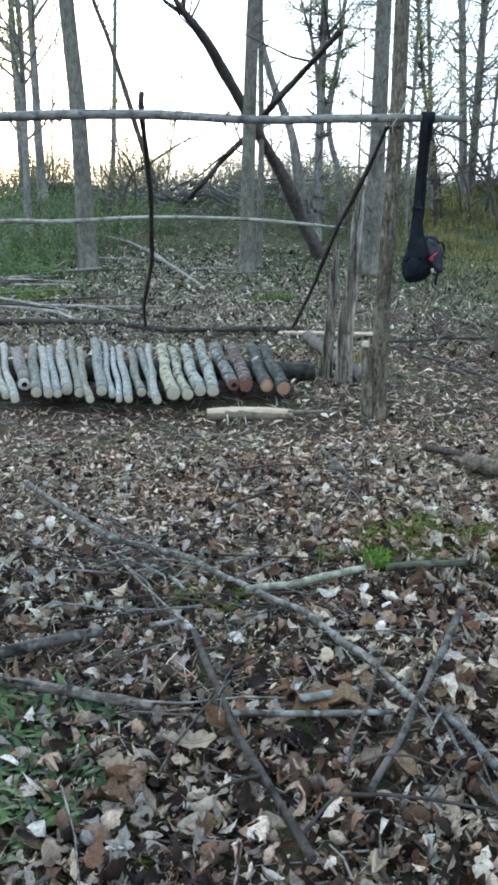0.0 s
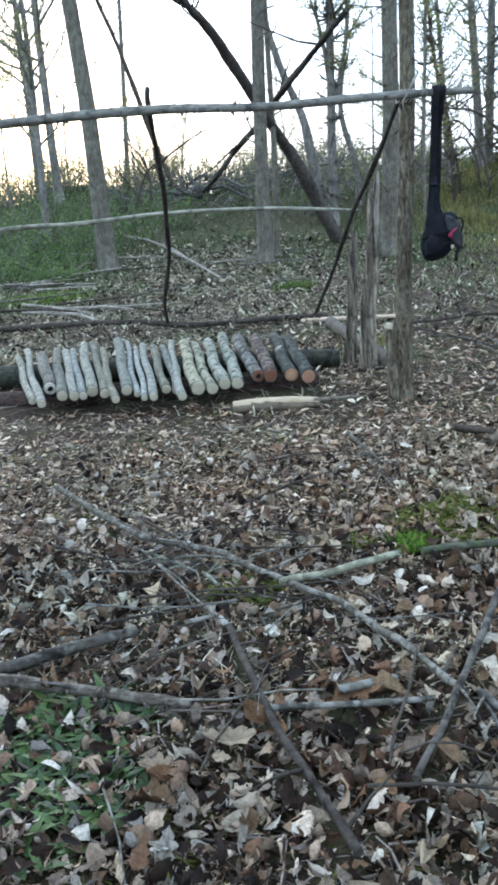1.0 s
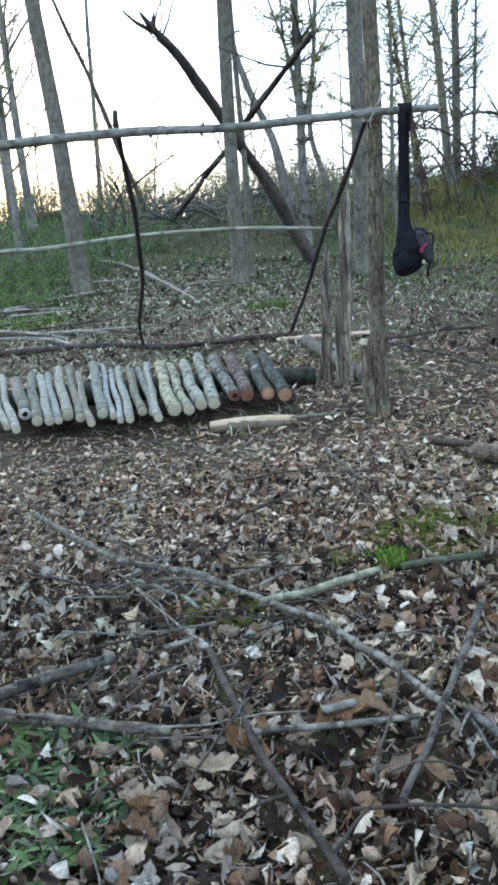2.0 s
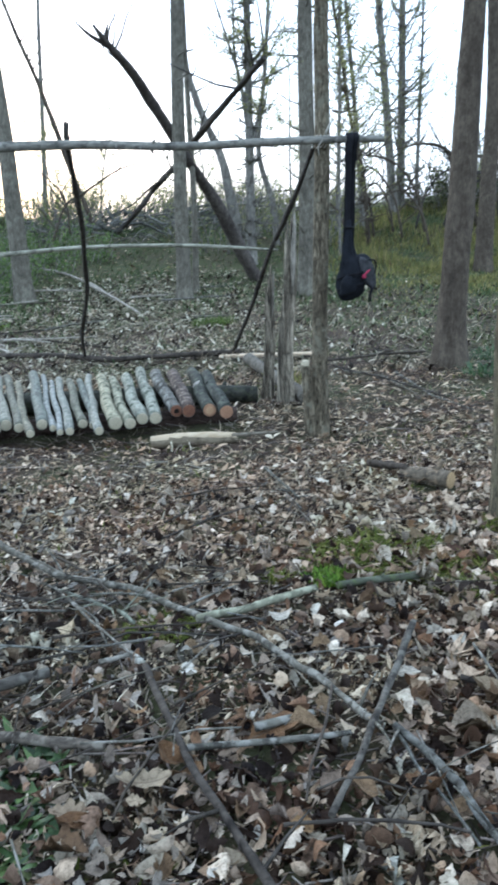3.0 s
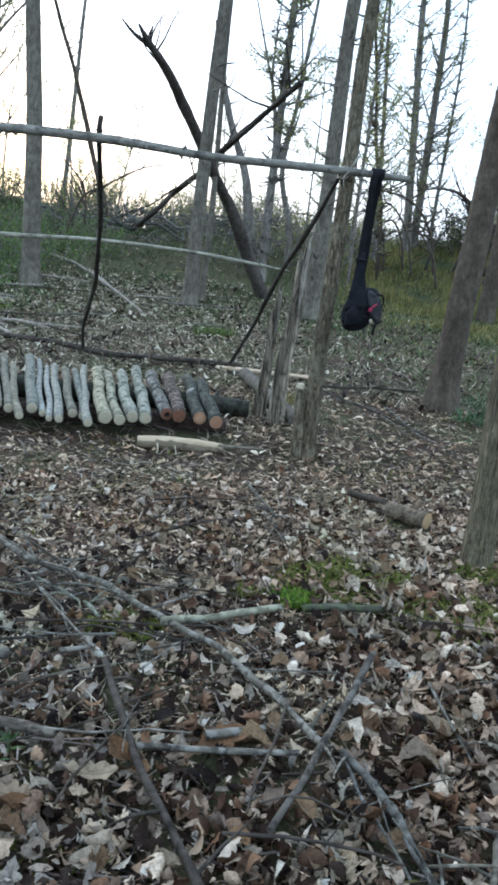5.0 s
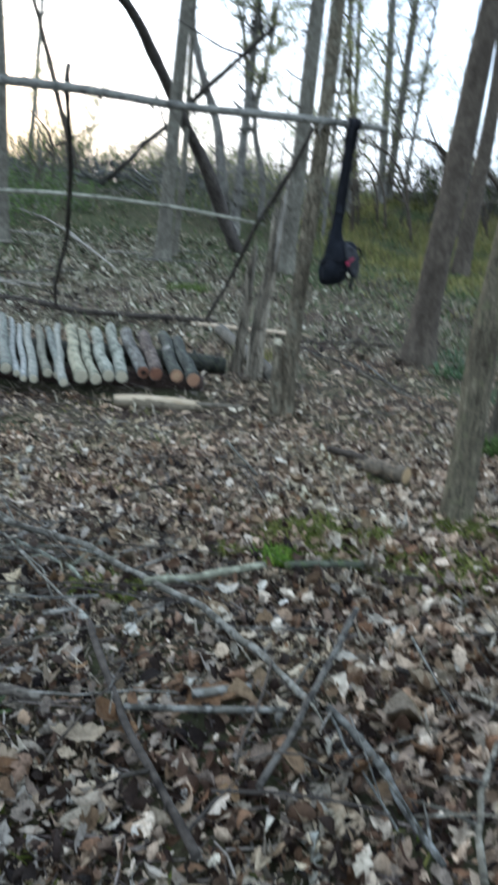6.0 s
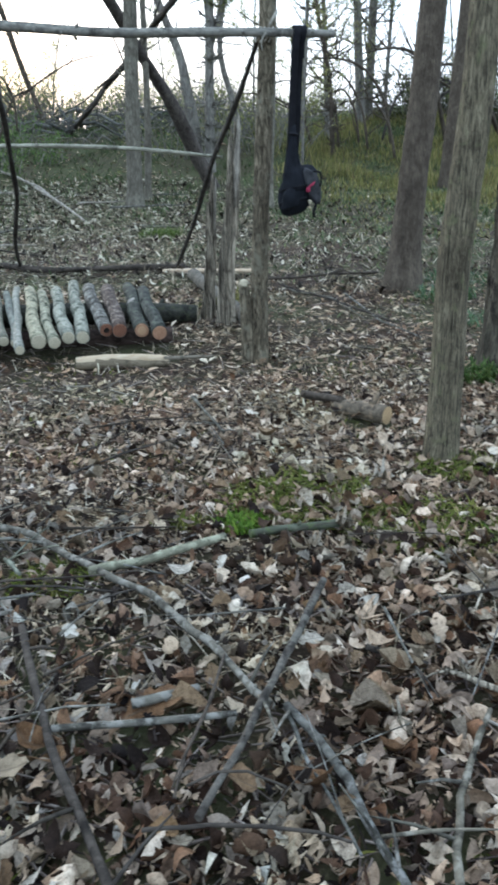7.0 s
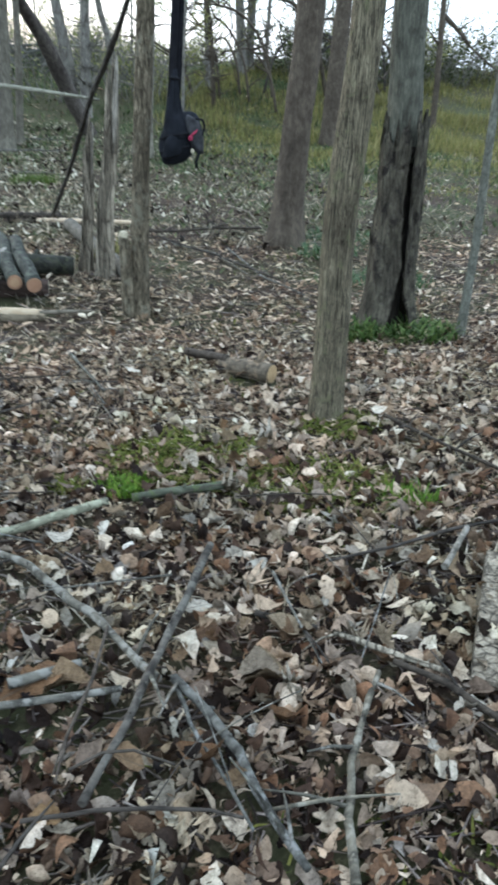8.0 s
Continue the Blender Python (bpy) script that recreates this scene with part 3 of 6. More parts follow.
tree("tree", "thin grey tree on the green bank", [(-6.74, 26), (-6.75, 26, 4), (-6.72, 26, 7.4)], 0.12, BARK_FAR, 11, 26, 0.2, 24, 20)
tree("tree", "very slim straight tree on the bank", [(-4.7, 30), (-4.5, 30, 5), (-4.29, 30, 8.3)], 0.095, BARK_FAR, 11, 6, 0.6, 5, 21)
tree("tree", "thin grey tree on the green bank", [(-5.3, 20.5), (-5.25, 20.5, 2.6), (-5.15, 20.5, 5.2)], 0.09, BARK_FAR, 10, 24, 0.2, 26, 22)
tree("tree", "many-stemmed tree with upright dark limbs", [(1.66, 20), (1.73, 20, 3.68), (1.83, 20, 6.94)], 0.12, BARK_FAR, 11, 16, 0.35, 40, 23, reach=0.6, twiggy=260,
     side_limbs=[([(1.75, 20, 3.6), (1.6, 20, 5.0), (1.35, 20, 5.9), (0.97, 20, 7.2)], 0.06), ([(1.72, 20, 3.4), (1.98, 20, 4.3), (2.18, 20, 5.5), (1.99, 20, 7.2)], 0.06),
                 ([(1.74, 20, 4.2), (1.5, 20, 5.6), (1.55, 20, 7.4)], 0.045), ([(1.76, 20, 3.9), (2.1, 20.2, 4.4), (2.25, 20.2, 5.0)], 0.045)])
tree("tree", "slim tree with a bent stem", [(2.50, 22), (2.45, 22, 2.4), (2.13, 22, 3.6), (2.23, 22, 4.7), (2.34, 22, 5.3)], 0.08, BARK_FAR, 9, 8, 0.4, 8, 24)
tree("tree", "thin twiggy tree among budding branches", [(5.24, 24), (5.06, 24, 5.2), (4.84, 24, 8.1)], 0.075, BARK_FAR, 10, 34, 0.12, 15, 25, reach=0.6, twiggy=110)
tree("tree", "thin twiggy tree among budding branches", [(4.49, 24), (4.65, 24, 5.2), (4.71, 24, 8.1)], 0.065, BARK_FAR, 10, 34, 0.12, 15, 26, reach=0.6, twiggy=120)
tree("tree", "thin twiggy tree among budding branches", [(4.96, 22), (4.83, 22, 3.1), (4.5, 22, 4.6)], 0.065, BARK_BROWN, 8, 32, 0.15, 15, 27, reach=0.6, twiggy=110)
tree("tree", "straight grey tree with short side twigs", [(6.40, 25), (6.20, 25, 5.4), (5.99, 25, 8.35)], 0.135, BARK_FAR, 12, 34, 0.12, 14, 28, reach=0.5, twiggy=130)
tree("tree", "straight grey tree with short side twigs", [(6.72, 25.4), (6.78, 25.4, 5.4), (6.82, 25.4, 8.35)], 0.135, BARK_FAR, 12, 34, 0.12, 14, 29, reach=0.5, twiggy=130)
tree("tree", "thin twiggy tree among budding branches", [(7.08, 25), (7.19, 25, 4.7), (7.3, 25, 7)], 0.06, BARK_FAR, 9, 32, 0.12, 15, 30, reach=0.6, twiggy=90)
tree("tree", "slim grey tree beyond the grass", [(10.0, 20), (10.0, 20, 2), (9.95, 20, 3.7)], 0.08, BARK_BROWN, 10, 8, 0.3, 8, 31,
     side_limbs=[([(10.0, 20, 3.4), (10.4, 20, 3.1), (10.8, 20, 2.75), (11.7, 20, 2.2)], 0.06), ([(10.0, 20, 2.7), (9.6, 20, 3.1), (9.2, 20, 3.2)], 0.03)])


for i, (x, y, ht, lean) in enumerate([(-7.3, 24.5, 6, 0.2), (-8.2, 26, 7, -0.1), (-6.2, 27.5, 5, 0.3), (-3.9, 27, 4.2, -0.3), (-2.6, 28, 3.6, 0.4), (0.9, 27.5, 3.8, -0.2), (3.3, 25, 5.5, 0.1), (8.6, 23.5, 5, -0.3), (11.2, 22.5, 5, 0.2), (3.9, 20.5, 6.5, 0.1)]):
    tree("sapling", "thin twiggy sapling with opening buds on the bank", [(x, y), (x + lean * 0.3, y, ground_z(x, y) + ht * 0.35), (x + lean, y, ground_z(x, y) + ht * 0.7)], 0.035, BARK_FAR, ht, 18, 0.12, 34, 120 + i, 1.2, 7, reach=1.1, group="young trees")


def leaning_trunk(name, label, pts, radii, material, seed, twigs=6, category="dead tree"):
    """A fallen or leaning dead stem through world points."""
    r_ = np.random.default_rng(seed)
    base = Vector(pts[0])
    root = thing(name, label, category, "", base)
    pp = [Vector(p) - base for p in pts]
    mb = Mesher()
    mb.tube(pp, radii, 10, 0.16, 0.2, seed=seed)
    part("trunk", mb, material, root)
    lv = Mesher()
    for i in range(twigs):
        tw = Mesher()
        k = r_.integers(1, len(pp))
        u = r_.uniform(0, 1)
        p = pp[k - 1] * (1 - u) + pp[k] * u
        a = r_.uniform(0, 6.28)
        limb(tw, lv, p, Vector((math.cos(a), math.sin(a) * 0.5, r_.uniform(0.2, 1.2))), r_.uniform(0.5, 1.4), 0.022, 0, r_, 0)
        part("branch", tw, material, root)
    return root


def broken_fork(root, base, lines, material):
    """Broken limbs at a dead tree's upper end."""
    for i, (pts, rr) in enumerate(lines):
        mb = Mesher()
        mb.tube([Vector(p) - Vector(base) for p in pts], [rr * (1 - 0.7 * k / (len(pts) - 1)) for k in range(len(pts))], 7, 0.1, 0.15, seed=i)
        part("branch", mb, material, root)


LEANER = leaning_trunk("leaning_dead_tree", "dead grey tree leaning across an upright trunk", [(1.66, 18.1, 0.50), (0.80, 17.1, 2.17), (-0.03, 16.0, 3.45), (-0.60, 15.0, 4.32), (-0.96, 14.4, 4.68), (-1.14, 14.1, 4.9)],
              [0.150, 0.120, 0.098, 0.082, 0.062, 0.022], BARK_LEANING, 41, 3)
broken_fork(LEANER, (1.66, 18.1, 0.50), [([(-0.98, 14.4, 4.68), (-1.22, 14.3, 4.80), (-1.42, 14.2, 4.98)], 0.045), ([(-0.95, 14.45, 4.66), (-0.98, 14.4, 4.85), (-0.93, 14.35, 4.97)], 0.04),
                                        ([(-0.9, 14.5, 4.6), (-0.83, 14.5, 4.95), (-0.84, 14.5, 5.3)], 0.016)], BARK_LEANING)
PROP = leaning_trunk("fallen_branch", "bare dark branch propped against a trunk", [(-1.83, 24.8, 1.92), (-1.0, 21.58, 2.44), (-0.53, 19.74, 2.79), (-0.05, 17.91, 3.06), (0.41, 16.07, 3.39), (0.88, 14.24, 3.70), (1.357, 12.4, 4.0)],
              [0.062, 0.062, 0.06, 0.058, 0.056, 0.052, 0.035], BARK_DARK, 42, 9, "branch")
broken_fork(PROP, (-1.83, 24.8, 1.92), [([(-0.53, 19.74, 2.79), (-0.85, 20.6, 2.45), (-1.25, 21.6, 2.25)], 0.035), ([(-0.30, 18.9, 2.92), (-0.62, 19.5, 2.78), (-1.15, 20.4, 2.46), (-1.7, 21.2, 2.3)], 0.03),
                                        ([(-0.75, 20.6, 2.62), (-0.85, 20.6, 2.3), (-0.80, 20.7, 2.05)], 0.02)], BARK_DARK)
leaning_trunk("leaning_dead_tree", "slim dead stem leaning over the brush", [(-2.44, 25, 1.95), (-2.97, 25, 3.51), (-3.68, 25, 5.98), (-4.11, 25, 7.21), (-4.7, 25, 9.0)],
              [0.078, 0.073, 0.064, 0.052, 0.025], BARK_BROWN, 43, 7)
leaning_trunk("leaning_dead_tree", "mossy grey stem leaning among the shrubs", [(1.50, 20.4, 0.95), (1.27, 20, 2.2), (1.09, 20, 3.31), (0.69, 20, 4.32), (0.40, 20, 5.30), (0.1, 20, 6.6)],
              [0.13, 0.12, 0.10, 0.085, 0.06, 0.02], BARK_FAR, 44, 10)


# ---- hollow tree and sapling ----
def hollow_tree():
    bx, by = 2.64, 5.56
    z0 = ground_z(bx, by)
    root = thing("hollow_tree", "grey tree with a rotten split lower trunk of dark peeling bark", "tree", "forest trees", (bx, by, z0))
    mb = Mesher()
    line, rad = smooth_line([Vector(p) for p in ((0, 0.03, 1.1), (0.0, 0.03, 1.4), (-0.03, 0.03, 2.1), (-0.05, 0.03, 4.0), (-0.1, 0, 7.5))], [0.112, 0.113, 0.108, 0.095, 0.03], 0.1)
    mb.tube(line, rad, 20, rough=0.07, seed=5)
    part("trunk", mb, BARK_OLIVE, root)
    # shells of dead bark round a dark hollow: a narrow cleft that opens towards the ground, ragged edges and rims
    r_ = np.random.default_rng(8)
    for n_, (a0, a1, tall, off) in enumerate(((-3.75, -1.62, 1.34, 0.0), (-1.44, -0.1, 1.36, 0.016), (0.05, 2.4, 1.25, 0.0))):
        sh = Mesher()
        cols, rows = 22, 34
        rim = [tall * (1 + r_.uniform(-0.13, 0.05)) for _ in range(cols + 1)]
        torn = [[r_.uniform(-0.05, 0.05) for _ in range(rows + 1)] for _ in range(2)]
        verts, faces = [], []
        for layer in (0, 1):
            for j in range(rows + 1):
                for i in range(cols + 1):
                    u = i / cols
                    v_ = j / rows
                    # the cleft: thin above, wide at the foot
                    gap = 0.05 + 0.34 * max(0.0, 1 - v_ * 2.6) ** 1.5 + 0.05 * math.sin(v_ * 11 + n_)
                    lo = a0 + (gap if n_ == 1 else 0) + torn[0][j]
                    hi = a1 - (gap if n_ == 0 else 0) + torn[1][j]
                    a = lo + (hi - lo) * u
                    z = -0.05 + (rim[i] + 0.05) * v_
                    flare = 0.060 * math.exp(-max(0, z) / 0.22)
                    lip = 0.014 * max(0.0, 1 - min(u, 1 - u) * 7)
                    rough_ = 0.026 * noise.noise(Vector((a * 3.2, z * 2.8, n_))) + 0.012 * noise.noise(Vector((a * 11, z * 7, n_ + 5.0)))
                    r0 = (0.142 - 0.012 * max(0, z)) + flare + rough_ + off + lip
                    if layer:
                        r0 -= 0.020
                    verts.append((math.cos(a) * r0, math.sin(a) * r0, z))
        w = cols + 1
        m_ = w * (rows + 1)
        for j in range(rows):
            for i in range(cols):
                q = j * w + i
                faces.append((q, q + 1, q + w + 1, q + w))
                faces.append((q + m_, q + m_ + w, q + m_ + w + 1, q + m_ + 1))
        for j in range(rows):
            for i, flip in ((0, False), (cols, True)):
                q = j * w + i
                loop = (q, q + w, q + w + m_, q + m_)
                faces.append(tuple(reversed(loop)) if flip else loop)
        for i in range(cols):
            q = rows * w + i
            faces.append((q, q + 1, q + 1 + m_, q + m_))
        sh.add(verts, faces)
        part("bark_slab", sh, BARK_DEAD, root, "dark brown loose dead bark")
    # core fills the hollow; its near-black colour carries the cleft's shade
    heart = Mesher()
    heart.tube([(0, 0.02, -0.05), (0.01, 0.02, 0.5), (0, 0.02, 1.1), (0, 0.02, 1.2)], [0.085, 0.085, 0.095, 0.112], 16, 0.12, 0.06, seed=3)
    part("heartwood", heart, HOLLOW_DARK, root, "rotten core, near-black for the hollow's shade")
    lv = Mesher()
    for i in range(6):
        a = r_.uniform(0, 6.28)
        bm_ = Mesher()
        limb(bm_, lv, Vector((-0.05, 0.03, 4.0 + i * 0.5)), Vector((math.cos(a), math.sin(a), 0.7)), 1.3, 0.035, 1, r_, 8)
        part("branch", bm_, BARK_OLIVE, root)
    tagged(part("crown", lv, BUD_LEAF, root, "sparse small spring leaves", smooth=False), kind="stuff")


hollow_tree()
tree("sapling", "thin pale green-grey sapling", [(3.035, 5.22), (3.06, 5.22, 0.6), (3.06, 5.22, 1.4), (3.10, 5.22, 2.1)], 0.030, BARK_SAPLING, 4.5, 7, 0.5, 10, 33, 1.2, 10)


# ---- the shelter ----
def pole(name, label, pts, radii, material, category="pole", group="", seed=0, sides=12, step=0.08, rough=0.08, knots=0, end_material=None):
    """A cut pole or stick through world points, with knots and, where cut, pale end faces."""
    base = Vector(pts[0])
    root = thing(name, label, category, group, base)
    pp = [Vector(p) - base for p in pts]
    mb = Mesher()
    mb.tube(pp, radii, sides, step, rough, seed=seed)
    r_ = np.random.default_rng(seed + 100)
    for i in range(knots):
        k = r_.integers(1, len(pp))
        u = r_.uniform(0.1, 0.9)
        p = pp[k - 1] * (1 - u) + pp[k] * u
        rr = radii[k]
        a = r_.uniform(0, 6.28)
        ax = (pp[k] - pp[k - 1]).normalized()
        o = ax.orthogonal().normalized()
        w = (o * math.cos(a) + ax.cross(o) * math.sin(a) + ax * 0.5).normalized()
        mb.tube([p + w * rr * 0.6, p + w * rr * 1.25, p + w * rr * (1.5 + r_.uniform(0, 1.0))], [rr * 0.5, rr * 0.38, rr * 0.2], 6)
    part("bark", mb, material, root)
    if end_material:
        for a, b, rr in ((pp[0], pp[1], radii[0]), (pp[-1], pp[-2], radii[-1])):
            d = (a - b).normalized()
            e = Mesher()
            e.tube([a - d * 0.004, a + d * 0.003], [rr * 0.93, rr * 0.92], sides)
            part("cut_end", e, end_material, root, "sawn end", smooth=False)
    return root


pole("ridge_pole", "long grey bark-covered ridge pole tied to a tree", [(-3.3, 5.86, 2.12), (-1.68, 5.86, 2.17), (-0.69, 5.86, 2.175), (0.02, 5.86, 2.135), (0.65, 5.86, 2.135), (1.04, 5.86, 2.135), (1.46, 5.86, 2.125)],
     [0.040, 0.034, 0.031, 0.029, 0.027, 0.026, 0.024], POLE_BARK, seed=1, knots=14, end_material=CUT_PALE)
pole("rafter", "dark crooked pole leaning back from the ridge", [(-0.70, 5.90, 2.32), (-0.72, 6.0, 2.19), (-0.79, 7.0, 1.67), (-0.86, 7.55, 1.42), (-0.95, 8.25, 1.07), (-1.16, 9.2, 0.55), (-1.23, 9.93, 0.16)],
     [0.017, 0.020, 0.021, 0.021, 0.021, 0.020, 0.018], BARK_DARK, group="shelter rafters", seed=2, knots=9, rough=0.22, step=0.06)
pole("rafter", "dark slanting pole leaning back from the tree", [(1.03, 5.98, 2.22), (1.0, 6.1, 2.10), (0.90, 6.75, 1.72), (0.79, 7.45, 1.36), (0.66, 8.4, 0.78), (0.48, 9.57, 0.14)],
     [0.014, 0.016, 0.019, 0.021, 0.020, 0.016], BARK_DARK, group="shelter rafters", seed=3, knots=7, rough=0.22, step=0.06)
pole("cross_rail", "pale thin rail laid across the rafters", [(-3.3, 7.42, 1.42), (-2.19, 7.45, 1.485), (-1.68, 7.46, 1.475), (-0.85, 7.44, 1.505), (0.07, 7.42, 1.475), (0.87, 7.40, 1.395)],
     [0.025, 0.021, 0.020, 0.018, 0.016, 0.012], RAIL_BARK, seed=4, knots=9, rough=0.14)
gz = ground_z
pole("back_pole", "long dark pole on the ground behind the shelter", [(-4.6, 10.5, gz(-4.6, 10.5) + 0.055), (-3.1, 10.15, gz(-3.1, 10.15) + 0.055), (-2.25, 10.1, gz(-2.25, 10.1) + 0.055), (-1.58, 9.98, gz(-1.58, 9.98) + 0.055),
     (-0.92, 9.58, gz(-0.92, 9.58) + 0.055), (0.14, 9.47, gz(0.14, 9.47) + 0.055), (0.60, 9.36, gz(0.6, 9.36) + 0.055)], [0.044, 0.040, 0.036, 0.033, 0.032, 0.032, 0.028], STICK_DARK, seed=5, knots=12, rough=0.2)
pole("peeled_pole", "pale peeled pole lying on the leaf litter", [(0.36, 9.30, gz(0.36, 9.3) + 0.03), (0.66, 9.22, gz(0.66, 9.22) + 0.03), (1.42, 9.03, gz(1.42, 9.03) + 0.04)], [0.024, 0.026, 0.022], PEELED, seed=6)


def lashing():
    root = thing("cord_lashing", "pale cord lashing round the ridge pole and tree", "cord", "", (1.04, 5.9, 2.13))
    r_ = np.random.default_rng(4)
    for i in range(4):
        mb = Mesher()
        pts = []
        for k in range(15):
            a = 2 * math.pi * k / 14
            pts.append((-0.05 + i * 0.026 + 0.012 * math.sin(a), 0.05 + 0.105 * math.cos(a), 0.003 + 0.040 * math.sin(a) + r_.uniform(-0.003, 0.003)))
        mb.tube(pts, [0.0045] * 15, 6)
        part("cord_turn", mb, CORD, root)
    mb = Mesher()
    mb.tube([(0.0, -0.09, 0.03), (0.02, -0.11, 0.07), (0.045, -0.10, 0.11), (0.05, -0.085, 0.12)], [0.008, 0.009, 0.008, 0.005], 8, 0.02)
    part("knot", mb, CORD, root)
    mb = Mesher()
    mb.tube([(-0.02, -0.09, 0.0), (-0.05, -0.1, -0.05), (-0.045, -0.1, -0.1)], [0.004, 0.004, 0.003], 5, 0.02)
    part("loose_end", mb, CORD, root)


lashing()

# ---- bed of logs on two bearer logs ----
FRONT_X = [-1.88, -1.77, -1.83, -1.66, -1.57, -1.48, -1.44, -1.32, -1.2, -1.15, -1.06, -0.98, -0.9, -0.84, -0.75, -0.68, -0.58, -0.47, -0.38, -0.27, -0.11, -0.01, 0.14, 0.28]
FRONT_Y = [6.12, 5.99, 6.51, 6.23, 6.2, 6.18, 6.32, 6.19, 5.96, 6.2, 6.13, 6.02, 5.98, 6.18, 6.17, 5.9, 6.06, 6.05, 6.15, 6.18, 6.36, 6.33, 6.3, 6.23]
BACK_X = [-2.36, -2.36, -2.10, -2.04, -1.93, -1.88, -1.83, -1.74, -1.57, -1.5, -1.4, -1.28, -1.22, -1.09, -1.01, -0.94, -0.8, -0.69, -0.57, -0.47, -0.31, -0.15, 0.03, 0.15]
BACK_Y = [7.47, 7.78, 7.31, 7.64, 7.56, 7.63, 7.87, 7.86, 7.54, 7.91, 7.9, 7.57, 7.63, 7.46, 7.45, 7.65, 7.46, 7.35, 7.34, 7.75, 7.42, 7.33, 7.42, 7.22]
RADIUS = [0.03, 0.032, 0.051, 0.042, 0.037, 0.033, 0.043, 0.037, 0.03, 0.044, 0.026, 0.024, 0.032, 0.035, 0.031, 0.031, 0.049, 0.041, 0.048, 0.048, 0.05, 0.047, 0.051, 0.051]


def bed_log(i):
    r_ = np.random.default_rng(200 + i)
    rr = RADIUS[i] * (1.2 if i == 21 else 1.03)
    a, b = Vector((FRONT_X[i], FRONT_Y[i], 0)), Vector((BACK_X[i], BACK_Y[i], 0))
    # the bearers' tops set the height; thick logs stand higher
    a.z, b.z = 0.150 + rr, 0.295 + rr
    mat, label, end, el = LOG_PALE, "pale grey-green barked pole of the log bed", CUT_PALE, "pale sawn end"
    if i in (16, 17, 18, 19):
        mat, label = LOG_MOTTLED, "pale mottled log with lichen, in the log bed"
    if i in (3, 7, 8, 13):
        mat, label = LOG_OLIVE, "olive-grey barked pole of the log bed"
    if i in (10, 11, 12, 15):
        mat, label = LOG_WHITE, "slim whitish barked pole of the log bed"
    if i == 2:
        mat, label, end, el = LOG_GREY, "short dark grey log with a white sawn end", CUT_WHITE, "white sawn end with a dark core"
    if i in (20, 22, 23):
        mat, label, end, el = LOG_DARK, "dark charred-looking log with an orange sawn end", CUT_ORANGE, "orange sawn end"
    if i == 20:
        mat, label, end, el = LOG_SLATE, "slate-grey log ringed with dark bands, hollow at its end", CUT_RUST, "rust-brown hollow end"
    if i == 21:
        mat, label, end, el = LOG_RUST, "reddish-brown log with peeling bark", CUT_RUST, "rust-brown end"
    axis = b - a
    root = thing("bed_log", label, "log", "bed of logs", a)
    # built along local x, then turned into place
    root.rotation_mode = "QUATERNION"
    root.rotation_quaternion = axis.to_track_quat("X", "Z")
    length = axis.length
    n = max(6, int(length / 0.09))
    bend = r_.uniform(-0.5, 0.5) * (0.036 if rr < 0.045 else 0.022)
    wig = r_.uniform(0, 6.28)
    pts, rad = [], []
    for k in range(n + 1):
        u = k / n
        pts.append((u * length, bend * math.sin(math.pi * u) + 0.007 * math.sin(wig + u * 9), 0.006 * math.sin(wig * 2 + u * 7)))
        knob = 1 + (0.16 if i in (8, 15, 19) and abs(u - 0.45) < 0.07 else 0)
        rad.append(rr * (1.03 - (0.02 if i > 19 else 0.10) * u) * knob * (1 + 0.05 * math.sin(wig * 3 + u * 17)))
    mb = Mesher()
    mb.tube(pts, rad, 14, rough=0.05, seed=i)
    for k in range(3):
        u, an = r_.uniform(0.1, 0.9), r_.uniform(0.2, 2.9)
        p = Vector(pts[int(u * n)])
        w = Vector((0.3, math.cos(an), math.sin(an)))
        mb.tube([p + w * rr * 0.7, p + w * rr * 1.12], [rr * 0.35, rr * 0.2], 6)
    part("bark", mb, mat, root)
    for u_ in ((0.22, 0.50, 0.66, 0.84) if i == 20 else ()):
        k_ = int(u_ * n)
        ring_ = Mesher()
        ring_.tube([pts[k_], Vector(pts[k_]).lerp(Vector(pts[k_ + 1]), 0.25)], [rad[k_] * 1.08, rad[k_] * 1.07], 14, 0.02, 0.04, cap=False, seed=k_)
        part("dark_band", ring_, BARK_DARK, root, "dark ring in the bark")
    if i == 22:
        sc = Mesher()
        sc.tube([pts[n // 2], pts[n // 2 + 1]], [rad[n // 2] * 1.035, rad[n // 2 + 1] * 1.02], 14, 0.02, 0.06, cap=False, seed=2)
        part("peeled_band", sc, POLE_BARK, root, "pale band where bark is gone")
    for q, p, rad_ in ((-1, pts[0], rad[0]), (1, pts[-1], rad[-1])):
        e = Mesher()
        p = Vector(p)
        e.tube([p - Vector((q * 0.01, 0, 0)), p + Vector((q * 0.003, 0, 0)), p + Vector((q * 0.006, 0, 0))], [rad_ * 0.9, rad_ * 0.93, rad_ * 0.86], 14, rough=0.03, seed=i)
        part("cut_end", e, end, root, el, smooth=False)
        if i == 22 and q < 0:
            c = Mesher()
            c.tube([p, p + Vector((q * 0.009, 0, 0))], [rad_ * 0.62, rad_ * 0.6], 12, rough=0.1, seed=4 + i)
            part("heartwood", c, CUT_TAN, root, "paler heartwood", smooth=False)
        # near-black disc; on log 20 it stands for the shade in its hollow end
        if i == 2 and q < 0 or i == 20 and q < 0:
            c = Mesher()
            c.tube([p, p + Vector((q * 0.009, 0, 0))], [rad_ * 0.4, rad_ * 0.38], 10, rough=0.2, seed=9)
